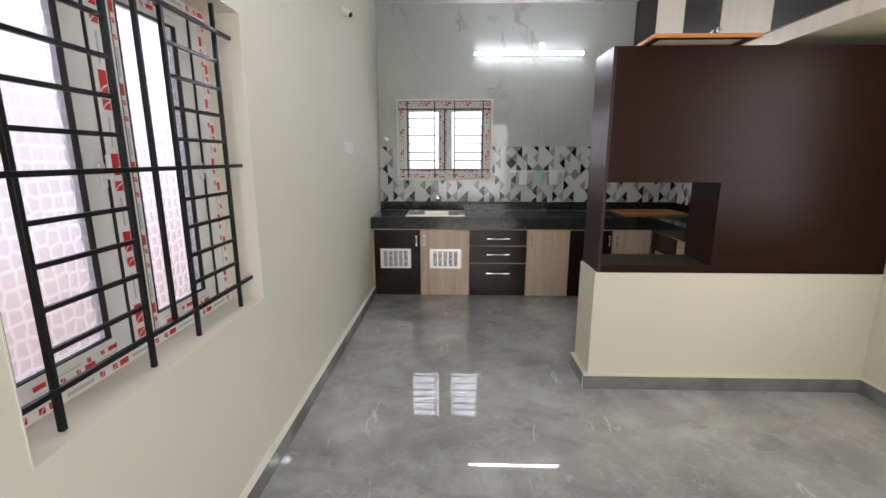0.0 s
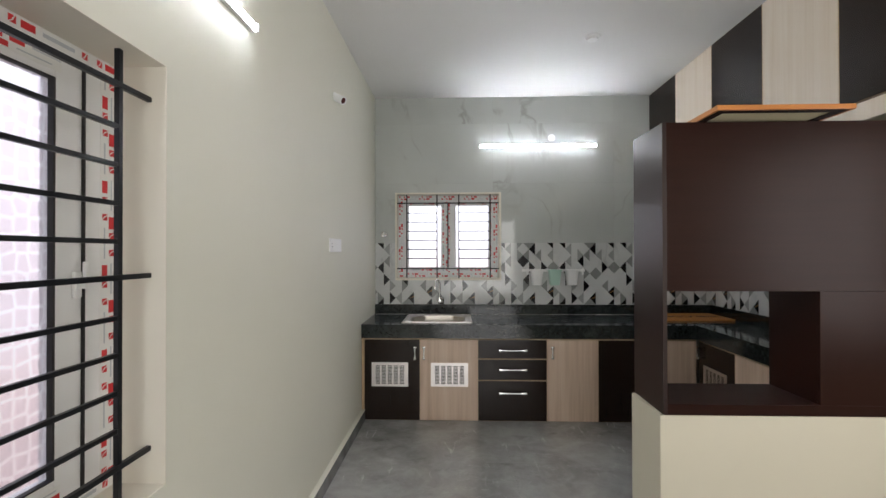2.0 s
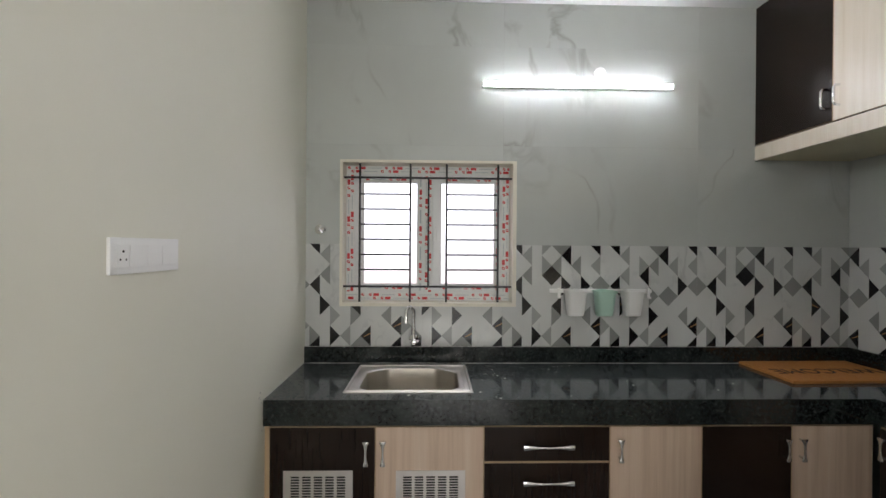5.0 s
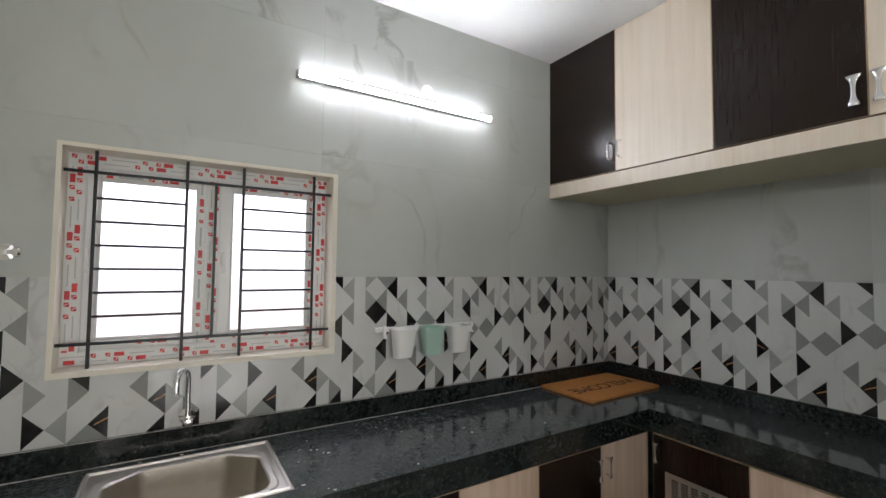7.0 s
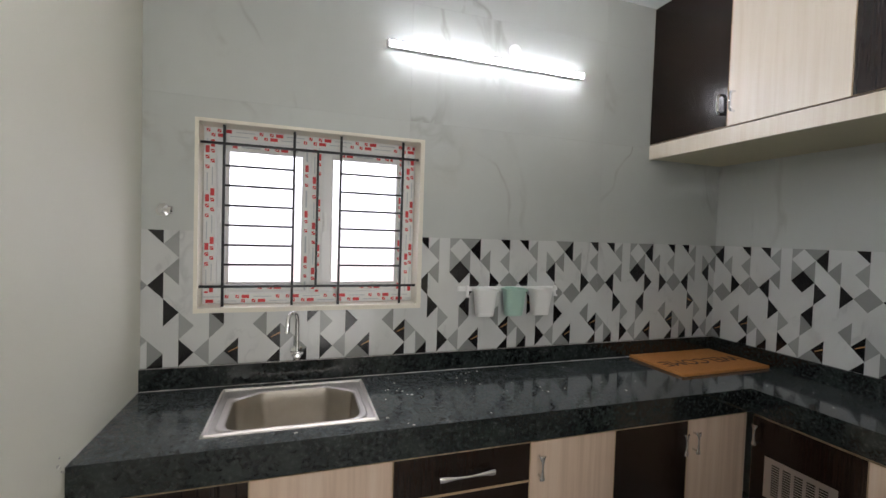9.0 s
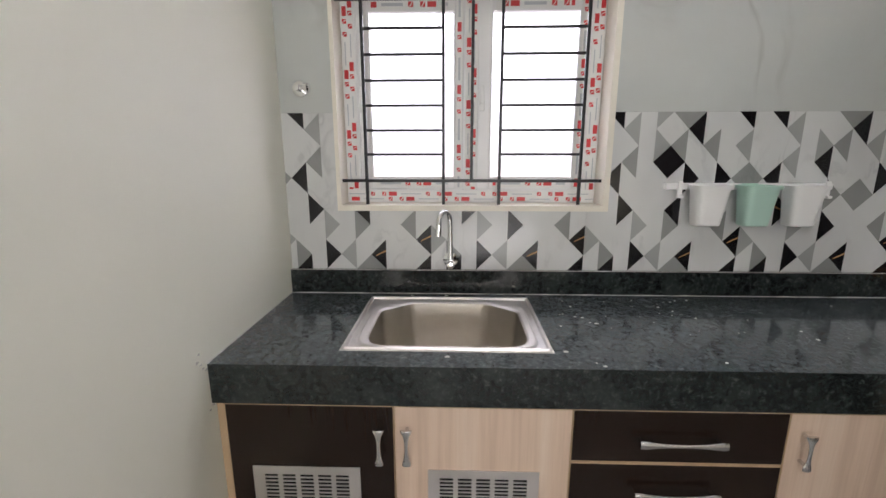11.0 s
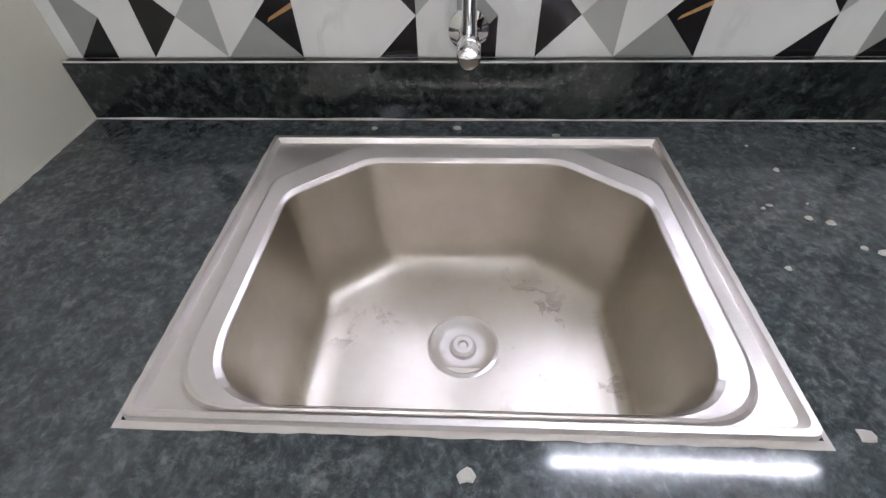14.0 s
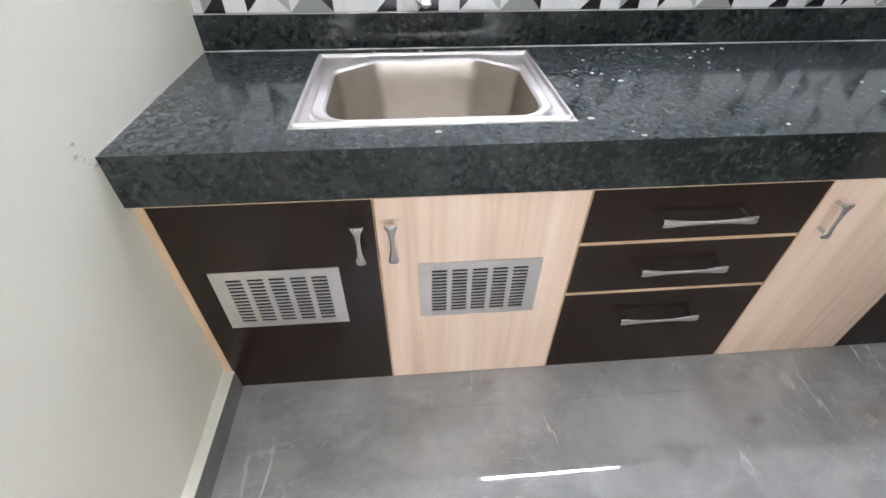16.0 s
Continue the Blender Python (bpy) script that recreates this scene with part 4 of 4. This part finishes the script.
# angle valve beside the window
valve = thing("angle_valve", "small chrome water valve on the tiled wall beside the window", "valve")
bm = bmesh.new()
disc_rings(bm, (-0.617, BACK, 1.62), ((0.0, 0.0), (0.03, 0.0), (0.028, -0.006), (0.012, -0.010), (0.011, -0.05), (0.0, -0.051)), "y")
part("flange", bm, chrome, valve, "", True)
bm = bmesh.new()
disc_rings(bm, (-0.594, BACK - 0.035, 1.62), ((0.0, -0.02), (0.008, -0.02), (0.008, 0.0), (0.017, 0.004), (0.019, 0.018), (0.014, 0.024), (0.0, 0.025)), "x")
part("knob", bm, chrome, valve, "", True)

# rail with three hanging buckets
rail = thing("bucket_rail", "white plastic wall rail with hooks on the patterned tiles", "rail")
bm = bmesh.new()
box(bm, 0.775, 1.395, BACK - 0.024, BACK - 0.001, 1.246, 1.270, 0, 0.003)
part("bar", bm, white_plastic, rail)
for x in (0.826, 1.372):
    bm = bmesh.new()
    box(bm, x - 0.008, x + 0.008, BACK - 0.034, BACK - 0.024, 1.215, 1.278, 0, 0.002)
    box(bm, x - 0.008, x + 0.008, BACK - 0.048, BACK - 0.034, 1.215, 1.225, 0, 0.002)
    part("hook", bm, white_plastic, rail)


def bucket(x, mat, word):
    ob = thing("hanging_bucket", f"small {word} plastic bucket hanging on the wall rail", "bucket", pose(x, BACK - 0.024, 1.266), "hanging buckets")
    bm = bmesh.new()

    def r(w, d, z, rad, off=0.0):
        return [(p[0], p[1], z) for p in ring(-w / 2, w / 2, -d - off, -off, z, rad, seg=5)]
    rings = [r(0.086, 0.062, -0.150, 0.022, 0.010), r(0.092, 0.070, -0.146, 0.024, 0.008), r(0.118, 0.096, -0.012, 0.03, 0.002), r(0.128, 0.104, -0.012, 0.03, 0.0), r(0.130, 0.106, 0.0, 0.03, 0.0),
             r(0.124, 0.100, 0.0, 0.028, 0.003), r(0.112, 0.090, -0.014, 0.028, 0.006), r(0.086, 0.064, -0.142, 0.02, 0.011)]
    vs = loft(bm, rings, close=True)
    bm.faces.new(vs[0])
    part("pail", bm, mat, ob, "", True)
    bm = bmesh.new()
    box(bm, -0.03, 0.03, -0.004, 0.023, -0.001, 0.004, 0, 0.001)
    part("hanging_clip", bm, mat, ob)
    return ob


bucket(0.912, white_plastic, "white")
bucket(1.086, green_plastic, "sea green")
bucket(1.252, white_plastic, "white")

# doormat lying on the worktop
mat = thing("doormat", "orange coir doormat with black WELCOME lettering lying on the worktop corner", "doormat", pose(2.268, 6.645, TOP + 0.0005, 0, 0, 180.8))
bm = bmesh.new()
box(bm, -0.336, 0.336, -0.198, 0.198, 0.0, 0.017, 0, 0.004)
part("mat_body", bm, coir, mat)
txt = bpy.data.curves.new("lettering", "FONT")
txt.body, txt.size, txt.align_x, txt.align_y, txt.extrude = "WELCOME", 0.125, "CENTER", "CENTER", 0.0006
lettering = new("lettering_outline", txt)
dg = bpy.context.evaluated_depsgraph_get()
me = bpy.data.meshes.new_from_object(lettering.evaluated_get(dg))
bpy.data.objects.remove(lettering)
me.materials.clear()
me.materials.append(coir_black)
lt = new("lettering", me)
lt.parent, lt.location, lt["label"] = mat, (0, 0.02, 0.0178), "black WELCOME lettering"


def switch_plate(m, w, h, label, n_keys):
    """A framed plate with rocker switches and a three-pin socket at one end."""
    ob = thing("switch_plate", label, "switch", m)
    bm = bmesh.new()
    box(bm, -w / 2, w / 2, 0.0, 0.009, -h / 2, h / 2, 0, 0.003)
    part("plate", bm, white_plastic, ob)
    a, b = -w / 2 + 0.018, w / 2 - 0.018
    c = b - 0.046
    kw = (c - a) / n_keys
    for i in range(n_keys):
        slab("rocker", (a + kw * i + 0.0008, a + kw * (i + 1) - 0.0008, 0.0092, 0.0125, -h / 2 + 0.018, h / 2 - 0.018), white_plastic, ob, bevel=0.0012)
    sock = slab("socket", (c + 0.001, b, 0.0092, 0.0115, -h / 2 + 0.018, h / 2 - 0.018), white_plastic, ob, bevel=0.001)
    for x, z, q in ((0.0, 0.011, 0.0034), (-0.010, -0.009, 0.0028), (0.010, -0.009, 0.0028)):
        # flat dark discs paint the shade inside the three pin holes
        bm = bmesh.new()
        cx = (c + b) / 2 + x
        tube(bm, [(cx, 0.0116, z), (cx, 0.0121, z)], q, 12)
        part("pin_hole", bm, void, sock)
    return ob


switch_plate(pose(L, 5.412, 1.49, 0, 0, -90), 0.275, 0.09, "white modular switch plate with socket on the cream wall", 3)
switch_plate(pose(R - 0.001, 5.168, 1.468, 0, 0, 90), 0.262, 0.082, "white modular switch plate on the patterned tiles", 2)

# open pipe stub in the west wall
stub = thing("pipe_stub", "short white pipe end with dark red bore on the wall", "pipe", look((L, 5.40, 2.495), (L - 0.09, 5.455, 2.55)))
bm = bmesh.new()
rings = []
for r, d in ((0.027, -0.02), (0.027, 0.098), (0.0255, 0.101), (0.021, 0.101), (0.020, 0.098)):
    rings.append([(r * math.cos(a), r * math.sin(a), d) for a in (2 * math.pi * q / 24 for q in range(24))])
loft(bm, rings)
part("pipe", bm, white_plastic, stub, "", True)
bm = bmesh.new()
disc_rings(bm, (0, 0, 0), ((0.0, 0.07), (0.0198, 0.07), (0.0198, 0.094), (0.0, 0.0941)), "z")
part("bore", bm, dark_red, stub, "dark red cap inside the pipe", True)

# round rose by the batten, and the ceiling box
rose = thing("cable_rose", "small round white cable cover above the lamp", "cable cover")
bm = bmesh.new()
disc_rings(bm, (1.076, BACK, 2.585), ((0.0, 0.0), (0.036, 0.0), (0.034, -0.008), (0.02, -0.012), (0.0, -0.012)), "y")
part("cover", bm, white_plastic, rose, "", True)
ceil_box = thing("ceiling_plate", "small round metal-rimmed box cover on the ceiling", "ceiling cover")
bm = bmesh.new()
disc_rings(bm, (1.112, 5.67, CEIL), ((0.0, 0.0), (0.055, 0.0), (0.053, -0.006), (0.04, -0.010), (0.036, -0.022), (0.0, -0.024)), "z")
part("cover", bm, white_plastic, ceil_box, "", True)

# varnished board lying on the divider unit, its front hanging over
board = thing("wooden_board", "orange varnished edged board lying on the dark divider unit", "board")
bm = bmesh.new()
x0, x1, y0, y1, z = 1.155, 1.690, 4.245, 4.66, 2.0035
for q in ((x0, x1, y0, y0 + 0.012), (x0, x1, y1 - 0.012, y1), (x0, x0 + 0.012, y0 + 0.012, y1 - 0.012), (x1 - 0.012, x1, y0 + 0.012, y1 - 0.012)):
    box(bm, *q, z, z + 0.020, 0, 0.002)
part("edging", bm, orange_wood, board, "orange varnished wooden edging")
bm = bmesh.new()
i, o = 0.050, 0.0125
for q in ((x0 + o, x1 - o, y0 + o, y0 + i), (x0 + o, x1 - o, y1 - i, y1 - o), (x0 + o, x0 + i, y0 + i, y1 - i), (x1 - i, x1 - o, y0 + i, y1 - i)):
    box(bm, *q, z + 0.001, z + 0.019)
part("frame", bm, dark_laminate, board, "dark frame of the underside")
slab("panel", (x0 + i, x1 - i, y0 + i, y1 - i, z + 0.006, z + 0.016), carcass, board, "olive cream centre panel")

# pale sealant smeared round the sink
sealant = material("pale_sealant", (0.55, 0.52, 0.49), 0.7)
smear = random.Random(5)
bm = bmesh.new()
loop = []
for (ax, ay), (bx, by) in (((SKX0, SKY0), (SKX1, SKY0)), ((SKX1, SKY0), (SKX1, SKY1)), ((SKX1, SKY1), (SKX0, SKY1)), ((SKX0, SKY1), (SKX0, SKY0))):
    for k in range(40):
        t = k / 40
        loop.append((ax + (bx - ax) * t, ay + (by - ay) * t))
cx, cy = (SKX0 + SKX1) / 2, (SKY0 + SKY1) / 2
inner, outer = [], []
for x, y in loop:
    wide = smear.uniform(0.0045, 0.0062) * (1.0 if y < SKY1 - 0.01 else 0.4)
    dx, dy = (x - cx) / (SKX1 - cx), (y - cy) / (SKY1 - cy)
    m = max(abs(dx), abs(dy))
    ox, oy = (wide if abs(dx) > 0.999 * m else 0) * (1 if dx > 0 else -1), (wide if abs(dy) > 0.999 * m else 0) * (1 if dy > 0 else -1)
    inner.append(bm.verts.new((x - ox * 0.2, y - oy * 0.2, TOP + 0.0022)))
    outer.append(bm.verts.new((x + ox, y + oy, TOP + 0.0003)))
for k in range(len(inner)):
    q = (k + 1) % len(inner)
    bm.faces.new((inner[k], inner[q], outer[q], outer[k]))
tagged(part("sink_sealant", bm, sealant, None), "pale uneven sealant smeared round the steel sink", "sealant", kind="stuff")

bm = bmesh.new()
line = random.Random(9)
for (ax, ay, az), (bx, by, bz), out in (((L, BACK - 0.0205, 0.9185), (R - 0.02, BACK - 0.0205, 0.9185), (0, -1)), ((L, BACK - 0.021, TOP), (R - 0.02, BACK - 0.021, TOP), (0, -1)), ((L, CY, TOP), (L, BACK - 0.02, TOP), (1, 0))):
    prev = None
    for k in range(61):
        t = k / 60
        p = Vector((ax + (bx - ax) * t, ay + (by - ay) * t, az + 0.0003))
        w = line.uniform(0.0012, 0.0032)
        o = Vector((out[0] * w, out[1] * w, 0))
        row = [bm.verts.new(q) for q in ((p, p + o + Vector((0, 0, 0.0004)), p - o * 0.6 + Vector((0, 0, 0.0018))) if az > 0.9 else (p + o, p + Vector((0, 0, w)), p))]
        if prev:
            for i in range(3):
                bm.faces.new((prev[i], prev[(i + 1) % 3], row[(i + 1) % 3], row[i]))
        prev = row
tagged(part("joint_sealant", bm, sealant), "thin pale sealant lines along the granite upstand", "sealant", kind="stuff")

# ---------- wall tiles ----------
# the printed pattern of one 1.2 x 0.6 m tile on a lattice of 20 x 10 cells; '>' points right, '<' left
BLACK = ("<2,10 <7,9 <10,10 <12,10 <12,6 <2,6 <6,4 <2,0 <7,1g <10,2g <10,0 <12,0 <15,7 <17,9 <20,10 <17,1g <20,2g <20,0 "
         ">6,6 >8,6 >2,4 >3,1 >13,1 >18,6 >15,3 >12,4g o5,7")
MID = "v6,10 <6,8 <8,8 o10,6 ^6,0 >5,3 v16,10 ^16,0 o20,6 o17,5 >15,5 <19,3 >11,1 >1,1 <9,3 <3,7 o0,6 <16,8"
PALE = "<3,9 >4,8 <10,8 <13,9 <13,7 >3,3 <5,1 >10,2 <15,1 >14,8 <18,8 <20,8 >20,2 >0,2 >13,3 <0,8 >4,10"
SHAPES = {"<": ((0, 1), (-1, 0), (0, -1)), ">": ((0, 1), (1, 0), (0, -1)), "o": ((0, 1), (1, 0), (0, -1), (-1, 0)), "v": ((-1, 0), (0, -1), (1, 0)), "^": ((0, 1), (-1, 0), (1, 0))}


def cut(poly, axis, at, keep_less):
    """The part of a convex polygon on one side of a line."""
    out = []
    for k, p in enumerate(poly):
        q = poly[(k + 1) % len(poly)]
        inp, inq = (p[axis] <= at) == keep_less, (q[axis] <= at) == keep_less
        if inp:
            out.append(p)
        if inp != inq and p[axis] != q[axis]:
            t = (at - p[axis]) / (q[axis] - p[axis])
            out.append((p[0] + (q[0] - p[0]) * t, p[1] + (q[1] - p[1]) * t))
    return out if len(out) > 2 else []


def clipped(poly, box4, hole):
    """The pieces of a polygon within a box and outside a hole (u0, u1, z0, z1)."""
    u0, u1, z0, z1 = box4
    for axis, at, less in ((0, u0, False), (0, u1, True), (1, z0, False), (1, z1, True)):
        poly = cut(poly, axis, at, less) if poly else poly
    if not poly:
        return []
    if not hole:
        return [poly]
    a, b, c, d = hole
    mid = cut(cut(poly, 0, a, False) or [(0, 0)] * 3, 0, b, True)
    parts = [cut(poly, 0, a, True), cut(poly, 0, b, False)]
    if mid:
        parts += [cut(mid, 1, c, True), cut(mid, 1, d, False)]
    return [p for p in parts if p and abs(sum(p[k][0] * p[(k + 1) % len(p)][1] - p[(k + 1) % len(p)][0] * p[k][1] for k in range(len(p)))) > 1e-7]


def tile_piece(name, rect, hole, place, mats, wall, pattern=None):
    """One tile: a flat face with turned-back sides; pattern prints its shapes 0.3 mm proud."""
    bm = bmesh.new()
    u0, u1, z0, z1 = rect
    for p in clipped([(u0, z0), (u1, z0), (u1, z1), (u0, z1)], rect, hole):
        face = [bm.verts.new(place(u, z, 0.0)) for u, z in p]
        rear = [bm.verts.new(place(u, z, -0.0078)) for u, z in p]
        bm.faces.new(face)
        bm.faces.new(rear[::-1])
        for k in range(len(p)):
            q = (k + 1) % len(p)
            bm.faces.new((face[k], rear[k], rear[q], face[q]))
    if pattern:
        o, cell_u, cell_z, zbase = pattern
        for text, slot in ((BLACK, 1), (MID, 2), (PALE, 3)):
            for w in text.split():
                i, j = w[1:].rstrip("g").split(",")
                pts = [(o + (int(i) + a) * cell_u, zbase + (int(j) + b) * cell_z) for a, b in SHAPES[w[0]]]
                for p in clipped(pts, rect, hole):
                    bm.faces.new([bm.verts.new(place(u, z, 0.0003 + 0.00006 * slot)) for u, z in p]).material_index = slot
                if w.endswith("g"):
                    cu, cz = o + int(i) * cell_u, zbase + int(j) * cell_z
                    e = -1 if w[0] == "<" else 1
                    line = [(cu, cz + 0.012), (cu, cz + 0.019), (cu + e * 0.040, cz - 0.002), (cu + e * 0.043, cz - 0.008)]
                    for p in clipped(line, rect, hole):
                        bm.faces.new([bm.verts.new(place(u, z, 0.0006)) for u, z in p]).material_index = 4
    me = bpy.data.meshes.new(name)
    bm.normal_update()
    bm.to_mesh(me)
    bm.free()
    for m in mats:
        me.materials.append(m)
    ob = new(name, me)
    ob.parent = wall
    return ob


north = bpy.data.objects["wall_north"]
east = bpy.data.objects["wall_east"]
PRINT = [splash_white, splash_black, splash_mid, splash_grey, gold_print]
J = 0.0003
HOLE = (KW[0], KW[1], KW[2], KW[3])


def on_north(u, z, out):
    return (u, BACK - out, z)


def on_east(u, z, out):
    return (R - out, -u, z)


for wall, place, lo, hi, origin, cell, hole in ((north, on_north, L, R, -0.712, 0.06, HOLE), (east, on_east, -BACK, -HWY1 - 0.002, -7.824, 0.06, None)):
    k = 0
    while origin + 20 * cell * k < hi:
        a, b = origin + 20 * cell * k, origin + 20 * cell * (k + 1)
        if wall is north and k == 0:
            a = b - 20 * 0.0612
        u0, u1 = max(a, lo) + J, min(b, hi) - J
        if u1 - u0 > 0.01:
            tile_piece("tile", (u0, u1, 0.9185, 1.533 - J), hole, place, PRINT, wall, (a, (b - a) / 20, 0.06145, 0.9185))
            for z0, z1 in ((1.533, 2.133), (2.133, 2.733), (2.733, CEIL)):
                tile_piece("tile", (u0, u1, z0 + J, z1 - J), hole, place, [wall_marble], wall)
        k += 1
    tile_piece("tile", (lo, hi, 0.0, 0.918), None, place, [wall_marble], wall)

# floor tiles, 1.2 x 0.6 m, with hairline joints
floor = bpy.data.objects["floor"]
meshes = {}
y = 6.12 - 0.6 * 13
while y < BACK:
    x = -0.70
    while x < RL + 0.19:
        a, b, c, e = x, min(x + 1.2, RL + 0.2), max(y, FRONT), min(y + 0.6, BACK)
        bm = bmesh.new()
        box(bm, a + 0.0003, b - 0.0003, c + 0.0003, e - 0.0003, FZ - 0.0038, FZ)
        part("tile", bm, floor_marble, floor)
        x += 1.2
    y += 0.6
